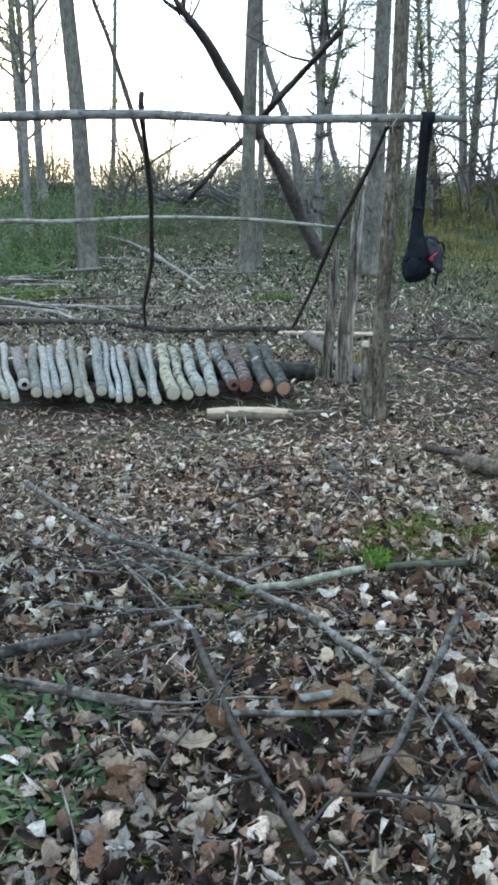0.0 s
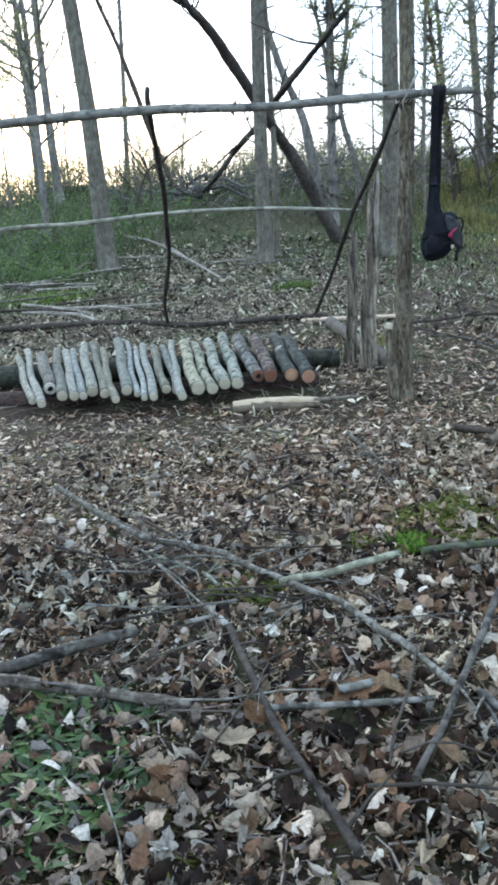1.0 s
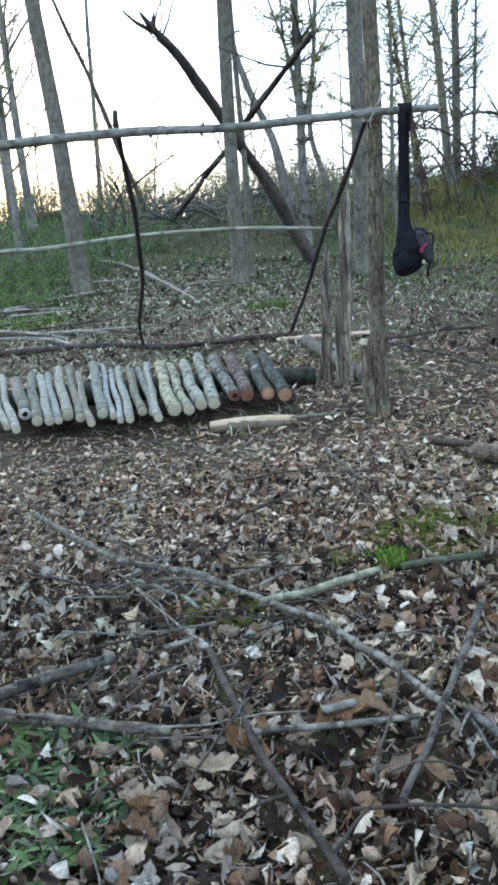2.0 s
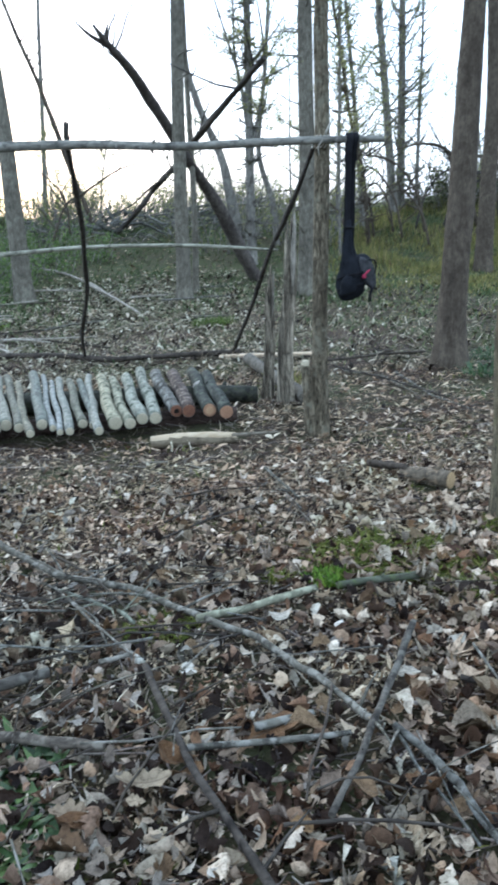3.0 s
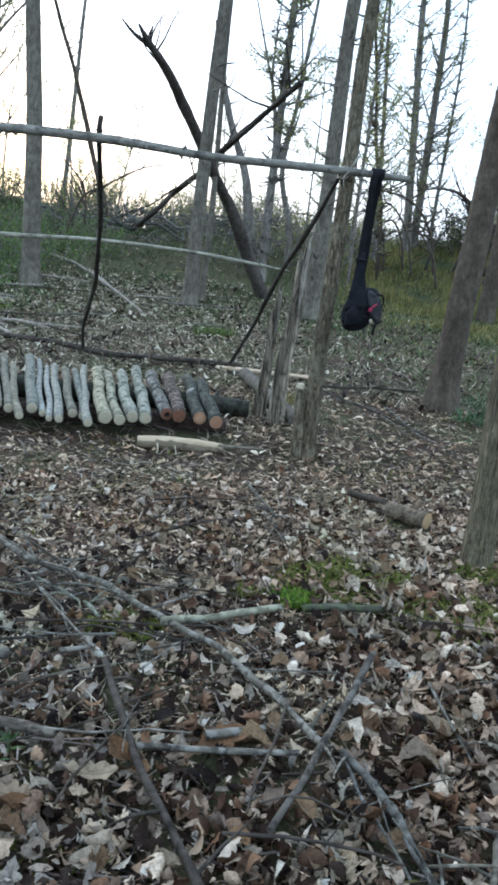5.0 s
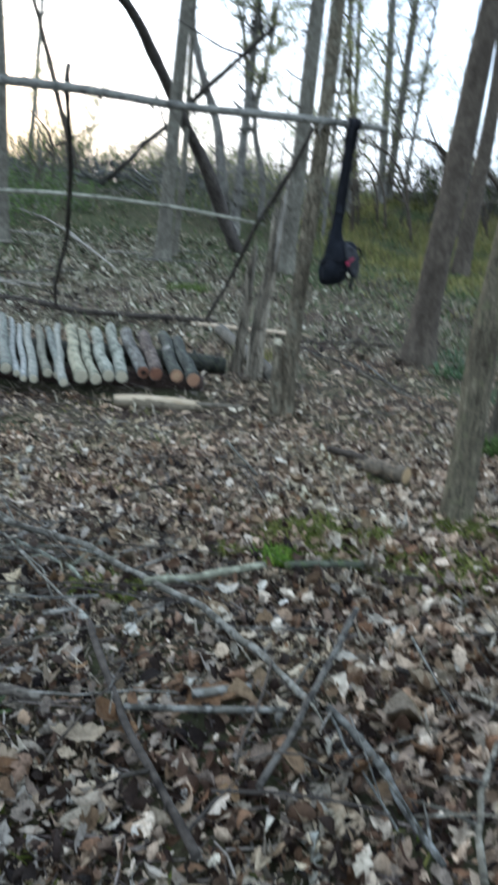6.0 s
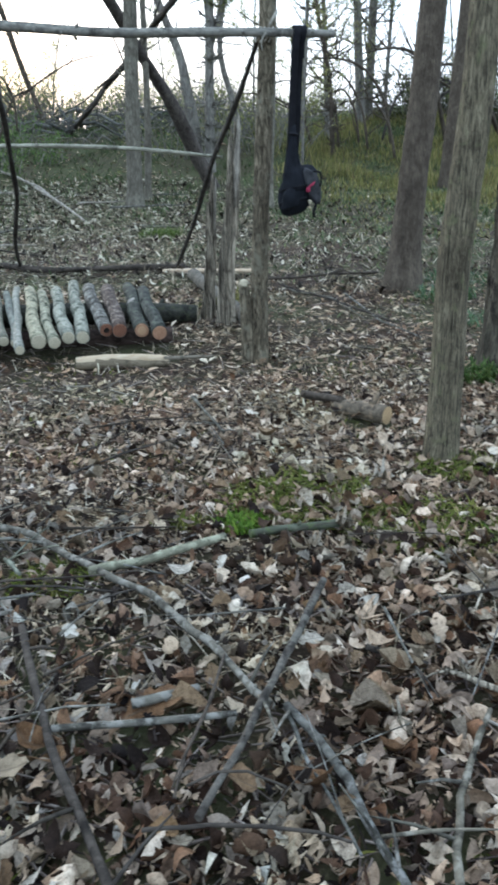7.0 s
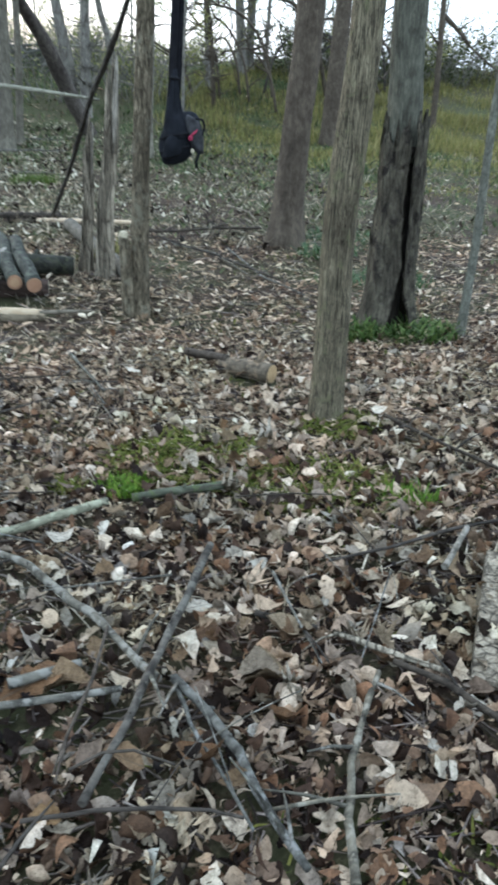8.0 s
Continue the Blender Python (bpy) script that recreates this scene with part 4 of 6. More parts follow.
            part("rotten_core", c, HOLLOW_DARK, root, "near-black disc for the rotted-out core", smooth=False)


for i in range(24):
    bed_log(i)
pole("bearer_log", "thick reddish bearer log, darkened as shaded under the bed's front", [(-2.5, 6.68, 0.085), (-1.2, 6.64, 0.085), (0.38, 6.60, 0.085)], [0.075, 0.077, 0.076], LOG_BEARER, "log", "bearer logs", 51, 14, 0.12, 0.07, 3, CUT_PALE)
pole("bearer_log", "thick dark bearer log under the bed's back", [(-2.75, 7.30, 0.185), (-1.2, 7.18, 0.185), (0.10, 7.12, 0.18), (0.60, 7.08, 0.165)], [0.105, 0.10, 0.09, 0.068], LOG_MOSS, "log", "bearer logs", 52, 14, 0.12, 0.07, 3, CUT_PALE)


def split_log():
    base = Vector((-0.31, 5.93, gz(0, 5.93)))
    root = thing("split_log", "pale peeled half log with a thin tail branch", "log", "", base)
    mb = Mesher()
    pts = [(0, 0, 0.062), (0.2, 0.0, 0.064), (0.45, -0.005, 0.060), (0.64, -0.01, 0.056)]
    mb.tube(pts, [0.036, 0.045, 0.043, 0.026], 14, 0.05, 0.09, seed=6)
    part("stem", mb, PEELED, root)
    # tan lower tube: bark, with the log's shaded underside put into its colour
    b_ = Mesher()
    b_.tube([(x - 0.004 if x < 0.1 else x, y - 0.010, z - 0.018) for x, y, z in pts], [0.036, 0.045, 0.042, 0.025], 14, 0.05, 0.12, seed=7)
    part("bark_side", b_, LOG_TAN, root, "brown bark underside, its shade put into the colour")
    t_ = Mesher()
    t_.tube([(0.58, -0.02, 0.066), (0.75, -0.02, 0.070), (0.95, -0.01, 0.066)], [0.018, 0.014, 0.009], 8, 0.04, 0.1, seed=8)
    part("tail_branch", t_, LOG_TAN, root, "thin grey branch stub")
    p_ = Mesher()
    p_.tube([(0.15, -0.085, 0.070), (0.155, -0.10, 0.035), (0.15, -0.115, -0.02)], [0.005, 0.007, 0.006], 6, 0.03)
    part("peg", p_, CUT_PALE, root, "pale upright splinter")
    for q, p, rr in ((-1, pts[0], 0.036), (1, pts[-1], 0.026)):
        e = Mesher()
        e.tube([Vector(p) - Vector((q * 0.01, 0, 0)), Vector(p) + Vector((q * 0.003, 0, 0))], [rr * 0.96, rr * 0.9], 12, rough=0.06, seed=2)
        part("cut_end", e, CUT_PALE, root, "rough cut end", smooth=False)


split_log()


def broken_stump(label, base, top, r0, r1, seed):
    """A standing weathered stump, grooved along the grain, with a splintered top and loose splinters at its side."""
    r_ = np.random.default_rng(seed)
    bz = ground_z(*base)
    root = thing("broken_stump", label, "stump", "broken stumps", (*base, bz))
    axis = Vector(top) - Vector((*base, bz))
    cols, rows = 28, 18
    groove = [0.24 * math.sin(3 * a + seed) + 0.22 * math.sin(7 * a + 2 * seed) + r_.uniform(-0.16, 0.12) for a in np.linspace(0, 2 * math.pi, cols, endpoint=False)]
    rim = [1 + 0.10 * math.sin(2 * 2 * math.pi * i / cols + seed) - r_.uniform(0, 0.20) for i in range(cols)]
    mb = Mesher()
    verts, faces = [], []
    for j in range(rows + 1):
        for i in range(cols):
            a = 2 * math.pi * i / cols
            u = j / rows * rim[i]
            rr = (r0 * (1 - u) + r1 * u) * (1 + groove[i]) * (1 + 0.45 * math.exp(-u * 14)) * (1 + 0.04 * math.sin(j * 1.3 + i)) * (0.8 if j == rows else 1)
            c = axis * u + Vector((0.012 * math.sin(u * 7 + seed), 0, -0.08 if j == 0 else 0))
            verts.append(c + Vector((math.cos(a) * rr, math.sin(a) * rr * 0.8, 0)))
    verts.append(axis * 0.82)
    for j in range(rows):
        for i in range(cols):
            q, w = j * cols + i, j * cols + (i + 1) % cols
            faces.append((q, w, w + cols, q + cols))
    for i in range(cols):
        faces.append((rows * cols + i, rows * cols + (i + 1) % cols, len(verts) - 1))
    mb.add(verts, faces)
    part("shaft", mb, WEATHERED, root)
    for k, (ax, tall) in enumerate(((-1.15, 0.55), (0.95, 0.72))):
        mb = Mesher()
        pts, rad = [], []
        for j in range(9):
            u = j / 8 * tall
            pts.append(axis * u + Vector((ax * r0 * (1 - 0.4 * u) + 0.006 * math.sin(j + k), -0.02, -0.06 if j == 0 else 0)))
            rad.append(r0 * 0.30 * (1 - 0.5 * u) * (0.2 if j == 8 else 1))
        mb.tube(pts, rad, 7, rough=0.25, seed=seed + k)
        part("splinter", mb, WEATHERED, root)
    # a strip of fresh pale wood where the top broke off
    mb = Mesher()
    pts = [axis * u + Vector((r1 * 0.75, -r1 * 0.7, 0)) for u in (0.60, 0.72, 0.84, 0.95, 1.02)]
    mb.tube(pts, [r1 * 0.25, r1 * 0.42, r1 * 0.45, r1 * 0.36, r1 * 0.08], 7, rough=0.2, seed=seed + 9)
    part("splinter", mb, SPLIT_PALE, root, "pale freshly broken splinter")
    return root


broken_stump("tall weathered grey stump split into splinters", (0.825, 6.98), (0.925, 6.93, 1.66), 0.058, 0.044, 3)
broken_stump("thin weathered grey stump beside a taller one", (0.705, 7.20), (0.765, 7.1, 1.22), 0.040, 0.026, 5)
pole("low_log", "thick grey-green log lying on the ground behind the stumps", [(0.66, 8.9, gz(0.66, 8.9) + 0.07), (0.84, 7.8, gz(0.8, 7.8) + 0.08), (1.0, 6.85, gz(1, 6.85) + 0.07)], [0.062, 0.066, 0.064], LOG_BROWN, "log", "", 61, 14, 0.1, 0.07, 2)


def tree_stub():
    root = MAIN
    mb = Mesher()
    mb.tube([(-0.055, -0.045, -0.1), (-0.075, -0.05, 0.15), (-0.088, -0.05, 0.38), (-0.098, -0.05, 0.56)], [0.06, 0.048, 0.04, 0.036], 12, 0.05, 0.08, seed=77)
    ob = part("stub", mb, BARK_MAIN, root, "cut side stem beside the trunk")
    e = Mesher()
    e.tube([(-0.098, -0.05, 0.558), (-0.096, -0.055, 0.585)], [0.037, 0.026], 12, rough=0.15, seed=3)
    part("cut_top", e, CUT_PALE, ob, "pale cut top", smooth=False)


tree_stub()
pole("log_chunk", "short barked log with a yellow sawn end on the leaves", [(1.245, 4.62, 0.080), (1.36, 4.52, 0.085), (1.475, 4.40, 0.085)], [0.044, 0.052, 0.054], LOG_ROUGH, "log", "", 62, 14, 0.05, 0.06, 1, CUT_YELLOW)


# ---- hanging bag ----
def superellipsoid(mb, c, half, seed, n=14, m=20, e=0.7, bumps=0.05, shear=(0, 0)):
    r_ = np.random.default_rng(seed)
    ph = r_.uniform(0, 6.28, 5)
    verts, faces = [], []

    def sp(v):
        return math.copysign(abs(v) ** e, v)
    for j in range(n + 1):
        th = -math.pi / 2 + math.pi * j / n
        for i in range(m):
            a = 2 * math.pi * i / m
            d = 1 + bumps * (math.sin(3 * a + ph[0] + 2 * th) + 0.7 * math.sin(5 * a - ph[1] + 4 * th) + 0.5 * math.sin(7 * th + ph[2] + a))
            x, y, z = sp(math.cos(th)) * sp(math.cos(a)) * d, sp(math.cos(th)) * sp(math.sin(a)) * d, sp(math.sin(th))
            verts.append((c[0] + half[0] * x + shear[0] * z, c[1] + half[1] * y, c[2] + half[2] * z + shear[1] * x))
    for j in range(n):
        for i in range(m):
            q, w = j * m + i, j * m + (i + 1) % m
            faces.append((q, w, w + m, q + m))
    mb.add(verts, faces)


def band(mb, pts, width, thick=0.004, across=(1, 0, 0)):
    """A flat webbing strap along pts."""
    pts = [Vector(p) for p in pts]
    ac = Vector(across).normalized()
    verts, faces = [], []
    n = len(pts)
    for i, p in enumerate(pts):
        d = (pts[min(i + 1, n - 1)] - pts[max(i - 1, 0)]).normalized()
        nn = d.cross(ac).normalized()
        w = ac * (width / 2)
        verts += [p - w - nn * thick, p + w - nn * thick, p + w + nn * thick, p - w + nn * thick]
    for i in range(n - 1):
        for k in range(4):
            a, b = i * 4 + k, i * 4 + (k + 1) % 4
            faces.append((a, b, b + 4, a + 4))
    faces += [(3, 2, 1, 0), (n * 4 - 4, n * 4 - 3, n * 4 - 2, n * 4 - 1)]
    mb.add(verts, faces)


def hanging_bag():
    root = thing("hanging_bag", "black bag with red flap hanging by long straps from pole", "bag", "", (1.225, 5.86, 1.20))
    mb = Mesher()
    superellipsoid(mb, (0.006, 0, -0.006), (0.126, 0.09, 0.155), 3, 28, 40, 0.82, 0.045, (0.012, 0.036))
    part("body", mb, BAG_CLOTH, root)
    mb = Mesher()
    mb.tube([(-0.030, -0.005, 0.40), (-0.032, -0.008, 0.33), (-0.034, -0.010, 0.25), (-0.032, -0.012, 0.17), (-0.022, -0.012, 0.09), (-0.008, -0.01, 0.0)],
            [0.020, 0.027, 0.038, 0.050, 0.074, 0.094], 22, 0.03, 0.07, seed=5)
    part("gathered_top", mb, BAG_CLOTH, root)
    for k in range(4):
        mb = Mesher()
        a = -2.4 + 0.55 * k
        mb.tube([(-0.031 + math.cos(a) * r, -0.01 + math.sin(a) * r, z) for r, z in ((0.018, 0.36), (0.034, 0.26), (0.047, 0.17), (0.070, 0.09))], [0.005, 0.008, 0.010, 0.004], 6, 0.03, 0.1, seed=k)
        part("fold", mb, BAG_CLOTH, root)
    mb = Mesher()
    superellipsoid(mb, (0.092, -0.05, 0.020), (0.056, 0.055, 0.105), 8, 18, 22, 0.7, 0.10, (-0.012, -0.03))
    part("side_pocket", mb, BAG_LINING, root, "dark grey mesh pocket")
    mb = Mesher()
    superellipsoid(mb, (0.078, -0.108, 0.030), (0.022, 0.013, 0.014), 9, 10, 14, 0.8, 0.15, (0.008, 0.014))
    part("red_flap", mb, BAG_RED, root, "bright red cloth flap")
    mb = Mesher()
    superellipsoid(mb, (0.058, -0.106, 0.002), (0.014, 0.012, 0.016), 10, 8, 12, 0.8, 0.15)
    part("red_tab", mb, BAG_RED, root, "small red pull tab")
    mb = Mesher()
    superellipsoid(mb, (-0.04, -0.075, -0.045), (0.070, 0.035, 0.070), 11, 16, 20, 0.6, 0.08, (0.008, 0.02))
    part("front_pocket", mb, BAG_CLOTH, root)
    for k, x in enumerate((-0.022, 0.020)):
        mb = Mesher()
        band(mb, [(x - 0.028, -0.03 + 0.05 * k, 0.24), (x - 0.020, -0.02 + 0.03 * k, 0.36), (x - 0.010, -0.03 + 0.05 * k, 0.60), (x + 0.002, -0.036 + 0.06 * k, 0.84), (x + 0.012, -0.04, 0.930),
                  (x + 0.014, -0.028, 0.962), (x + 0.014, 0.0, 0.972), (x + 0.014, 0.030, 0.960), (x + 0.014, 0.036, 0.91), (x + 0.008, 0.03, 0.79)], 0.046 - 0.004 * k, 0.004)
        part("strap", mb, STRAP_WEB, root, "black webbing strap")
    mb = Mesher()
    mb.tube([(-0.060, -0.035, 0.345), (-0.03, -0.045, 0.342), (0.002, -0.035, 0.338)], [0.007, 0.009, 0.007], 8, 0.02)
    part("buckle", mb, STRAP_WEB, root, "black plastic buckle")
    for z_ in (0.02, -0.06):
        mb = Mesher()
        band(mb, [(-0.125, -0.03, z_ - 0.03), (-0.085, -0.085, z_ - 0.012), (-0.02, -0.105, z_), (0.05, -0.10, z_ + 0.012)], 0.016, 0.003, (0, 0, 1))
        part("compression_strap", mb, STRAP_WEB, root)
    mb = Mesher()
    band(mb, [(0.095, -0.09, -0.03), (0.112, -0.10, -0.09), (0.098, -0.09, -0.14), (0.102, -0.085, -0.175)], 0.018, 0.003)
    part("dangling_strap", mb, STRAP_WEB, root)
    mb = Mesher()
    mb.tube([(0.09, -0.10, 0.115), (0.130, -0.11, 0.11), (0.148, -0.09, 0.07), (0.135, -0.10, 0.02)], [0.006, 0.007, 0.007, 0.005], 7, 0.02)
    part("carry_loop", mb, STRAP_WEB, root)
    mb = Mesher()
    superellipsoid(mb, (0.070, -0.104, -0.075), (0.011, 0.007, 0.015), 12, 8, 10, 0.8, 0.1)
    part("label_patch", mb, CUT_PALE, root, "small pale tag")


hanging_bag()


# ---- sticks on the ground ----
STICK_LINES = []      # the thicker near sticks lie on top of the leaves: ends and half width of each stretch


def stick(label, pts, r0, r1, material, seed, twigs=0, lift=0.0, name="fallen_stick"):
    up = max(r0, r1) * 0.6 + lift + (0.062 if pts[0][1] < 6 else 0.028)
    if pts[0][1] < 4.5 and max(r0, r1) >= 0.010:
        STICK_LINES.extend((a_, b_, 0.7 * max(r0, r1)) for a_, b_ in zip(pts[:-1], pts[1:]))
    w_ = np.random.default_rng(seed + 900)
    pp = [(x, y, ground_z(x, y) + up) for x, y in pts]
    crooked = []
    for a_, b_ in zip(pp[:-1], pp[1:]):
        for u in (0.0, 0.33, 0.67):
            q = Vector(a_).lerp(Vector(b_), u)
            k_ = 0.11 * max(r0, r1) if u else 0.0
            crooked.append(q + Vector((w_.normal(0, k_), w_.normal(0, k_), w_.normal(0, k_ * 0.6))))
    pp = crooked + [Vector(pp[-1])]
    n = len(pp)
    rad = [0.68 * (r0 + (r1 - r0) * i / (n - 1)) * w_.uniform(0.88, 1.12) for i in range(n)]
    root = pole(name, label, pp, rad, material, "stick", "sticks on the forest floor", seed, 9, 0.04, 0.12, 3)
    if twigs:
        r_ = np.random.default_rng(seed)
        base = Vector(pp[0])
        for i in range(twigs):
            mb = Mesher()
            k = r_.integers(0, n - 1)
            p = Vector(pp[k]).lerp(Vector(pp[k + 1]), r_.uniform(0, 1)) - base
            a = r_.uniform(0, 6.28)
            d = Vector((math.cos(a), math.sin(a), 0.25))
            ln = r_.uniform(0.10, 0.28)
            mb.tube([p, p + d * ln * 0.5 + Vector((0, 0, 0.01)), p + d * ln], [r1 * 0.4, r1 * 0.3, 0.002], 5, 0.05, 0.1, seed=i)
            part("twig", mb, material, root)
    return root


stick("long crooked grey branch lying across the leaves", [(-1.25, 4.30), (-0.93, 3.83), (-0.63, 3.44), (-0.46, 3.33), (-0.26, 3.21), (-0.11, 3.01), (0.06, 2.79), (0.20, 2.64), (0.29, 2.47), (0.38, 2.32), (0.45, 2.14), (0.50, 2.03)], 0.024, 0.017, STICK_GREY, 71, 8, 0.012)
stick("grey branch end forking over the leaves", [(0.54, 2.03), (0.60, 1.88), (0.64, 1.76), (0.66, 1.61), (0.70, 1.45)], 0.019, 0.013, STICK_GREY, 72, 4, 0.01)
stick("thin grey twig beside a branch", [(0.54, 2.04), (0.55, 1.87), (0.59, 1.71), (0.62, 1.56)], 0.009, 0.006, STICK_GREY, 73, 2, 0.012)
stick("short pale grey branch fork", [(-0.59, 3.25), (-0.45, 3.12), (-0.36, 3.03)], 0.011, 0.009, STICK_GREEN, 74, 3, 0.02)
stick("thin brown twig lying straight", [(-0.15, 3.28), (0.06, 3.25), (0.29, 3.20)], 0.009, 0.006, STICK_DARK, 75, 2, 0.01)
stick("smooth lichen-green stick with a broken end", [(-0.02, 2.85), (0.18, 2.90), (0.47, 3.05)], 0.026, 0.024, STICK_GREEN, 76, 0, 0.012)
stick("mossy dark green stick half sunk in leaves", [(0.57, 3.09), (0.66, 3.11), (0.82, 3.13), (0.98, 3.16)], 0.024, 0.022, STICK_MOSS, 77, 0, 0.0)
stick("straight grey-brown stick crossing a branch", [(0.76, 2.63), (0.56, 2.20), (0.43, 1.93), (0.29, 1.67)], 0.018, 0.013, STICK_BROWN, 78, 0, 0.035)
stick("dark purple-brown stick running to the viewer", [(-0.20, 2.52), (-0.11, 2.17), (-0.04, 1.93), (0.05, 1.70), (0.13, 1.47)], 0.019, 0.016, STICK_DARK, 79, 3, 0.015)
stick("thick smooth grey stick among the leaves", [(-1.02, 2.33), (-0.83, 2.42), (-0.66, 2.50), (-0.53, 2.55)], 0.036, 0.026, STICK_BROWN, 80, 0, 0.012)
stick("knobbly grey stick with peeling bark", [(-1.02, 2.33), (-0.79, 2.27), (-0.62, 2.21), (-0.42, 2.13), (-0.30, 2.09)], 0.032, 0.02, STICK_BROWN, 81, 2, 0.004)
stick("straight brown stick lying crossways", [(-0.06, 2.04), (0.17, 2.03), (0.41, 2.02)], 0.015, 0.012, STICK_GREY, 82, 0, 0.018)
stick("short grey stick end with lichen", [(0.14, 2.11), (0.32, 2.15)], 0.019, 0.018, STICK_GREY, 83, 0, 0.012)
stick("dark stick end under the leaves", [(0.81, 2.26), (0.89, 2.20), (0.96, 2.16)], 0.014, 0.012, STICK_DARK, 84, 2, 0.008)
stick("pale split stick among the leaves", [(1.00, 2.13), (1.12, 2.03), (1.24, 1.92)], 0.013, 0.011, WEATHERED, 117, 1, 0.012)
stick("dark crooked stick end in the leaves", [(1.12, 2.00), (1.22, 1.89), (1.28, 1.75), (1.29, 1.62)], 0.014, 0.012, STICK_DARK, 118, 2, 0.004)
stick("short pale stick by the fork of a branch", [(-0.37, 2.61), (-0.31, 2.62), (-0.25, 2.65)], 0.013, 0.011, STICK_GREY, 119, 0, 0.012)
stick("long thin dark twig under the branches", [(-0.67, 2.63), (-0.43, 2.71), (-0.28, 2.81), (-0.12, 2.77), (0.12, 2.67)], 0.008, 0.005, STICK_DARK, 120, 2, 0.02)
stick("thin brown twig before the log bed", [(-0.18, 3.85), (0.05, 4.06), (0.29, 4.20)], 0.009, 0.006, STICK_DARK, 121, 1, 0.01)
stick("short dark piece of split wood beside a log", [(1.08, 4.80), (1.20, 4.68), (1.27, 4.58)], 0.034, 0.030, STICK_DARK, 123, 0, 0.02)
stick("thin dry stem leaning in the litter", [(0.50, 4.29), (0.55, 4.04), (0.59, 3.79)], 0.007, 0.005, STICK_BROWN, 122, 1, 0.02)
stick("slightly bent pale stick pointing to the viewer", [(1.06, 1.96), (0.97, 1.83), (0.88, 1.69), (0.82, 1.55), (0.78, 1.40)], 0.012, 0.014, STICK_GREY, 85, 3, 0.01)
stick("short grey stick leaning on litter", [(1.67, 2.62), (1.46, 2.38)], 0.015, 0.016, STICK_GREY, 86, 0, 0.03)
stick("thin brown twig among the leaves", [(2.00, 2.72), (1.64, 2.66), (1.35, 2.56), (1.12, 2.50)], 0.011, 0.007, STICK_DARK, 87, 4, 0.008)
stick("dark twig lying under a tree", [(1.82, 3.70), (1.93, 3.44), (2.08, 3.10)], 0.011, 0.013, STICK_DARK, 88, 4, 0.01)
stick("dark branch on the ground beyond the trees", [(1.30, 8.50), (1.63, 8.54), (2.1, 8.66), (2.60, 8.75)], 0.024, 0.016, STICK_DARK, 89, 12, 0.03)
stick("grey twig on the ground beyond the trees", [(1.50, 8.25), (1.91, 7.54), (2.18, 6.70)], 0.016, 0.011, STICK_DARK, 90, 10, 0.03)
stick("short stick standing out of the litter", [(0.44, 4.85), (0.57, 4.23)], 0.014, 0.011, STICK_GREY, 91, 3, 0.02)
stick("long pale fallen branch on the bank", [(-2.02, 17.8), (-1.3, 15.3), (-0.73, 12.97)], 0.038, 0.026, SPLIT_PALE, 92, 3, 0.10)
stick("pale stick behind the shelter", [(-3.48, 11.55), (-2.52, 10.77), (-2.20, 10.32)], 0.045, 0.035, SPLIT_PALE, 93, 3, 0.0)
stick("thin stick behind the shelter", [(-1.00, 10.43), (-1.5, 10.9), (-2.03, 11.42)], 0.022, 0.016, STICK_DARK, 94, 3, 0.01)

stick("long thin pale branch in the undergrowth", [(-5.7, 19.6), (-4.4, 18.7), (-3.15, 17.6), (-2.05, 16.9)], 0.035, 0.02, SPLIT_PALE, 95, 4, 0.08)
stick("pale bent branch lying on the slope", [(-3.75, 20.8), (-2.72, 19.6), (-2.0, 18.2), (-1.3, 15.4)], 0.04, 0.04, SPLIT_PALE, 96, 4, 0.06)
stick("pale broken stick below the undergrowth", [(-3.82, 14.86), (-3.70, 16.15), (-3.78, 17.4)], 0.03, 0.025, WEATHERED, 97, 2, 0.06)
stick("pale broken stick below the undergrowth", [(-4.29, 14.37), (-3.52, 15.32), (-2.77, 15.86)], 0.032, 0.02, SPLIT_PALE, 98, 4, 0.05)
stick("short pale stick behind the shelter", [(-4.3, 16.9), (-4.2, 15.9)], 0.03, 0.02, WEATHERED, 99, 1, 0.06)
stick("thin pale twig beyond the back pole", [(-1.18, 11.59), (-0.90, 12.21), (-0.32, 12.63)], 0.02, 0.012, WEATHERED, 100, 2, 0.02)
stick("grey stick behind the shelter", [(-3.72, 12.36), (-3.00, 11.51), (-2.36, 10.75)], 0.035, 0.025, SPLIT_PALE, 101, 3, 0.02)
stick("pale twig beyond the stumps", [(1.56, 8.02), (1.89, 7.73), (1.98, 6.9)], 0.015, 0.008, STICK_GREY, 102, 4, 0.02)
stick("pale curved twig on the open ground", [(2.58, 10.20), (2.74, 9.8), (2.70, 9.33)], 0.02, 0.012, WEATHERED, 103, 1, 0.02)
stick("pale twig on the open ground", [(2.05, 7.89), (2.09, 6.8), (2.26, 6.24)], 0.015, 0.008, STICK_GREY, 104, 5, 0.02)
stick("thin dark twig before the log bed", [(-0.12, 4.46), (0.15, 4.51), (0.40, 4.48)], 0.008, 0.005, STICK_DARK, 105, 2, 0.02)
stick("pale thin twig under a grey branch", [(-0.33, 3.00), (-0.29, 2.94), (-0.26, 2.88)], 0.012, 0.01, STICK_GREEN, 113, 2, 0.025)
stick("pale thin twig under a grey branch", [(-0.62, 3.27), (-0.43, 2.92), (-0.26, 2.62)], 0.009, 0.006, STICK_GREY, 114, 3, 0.03)
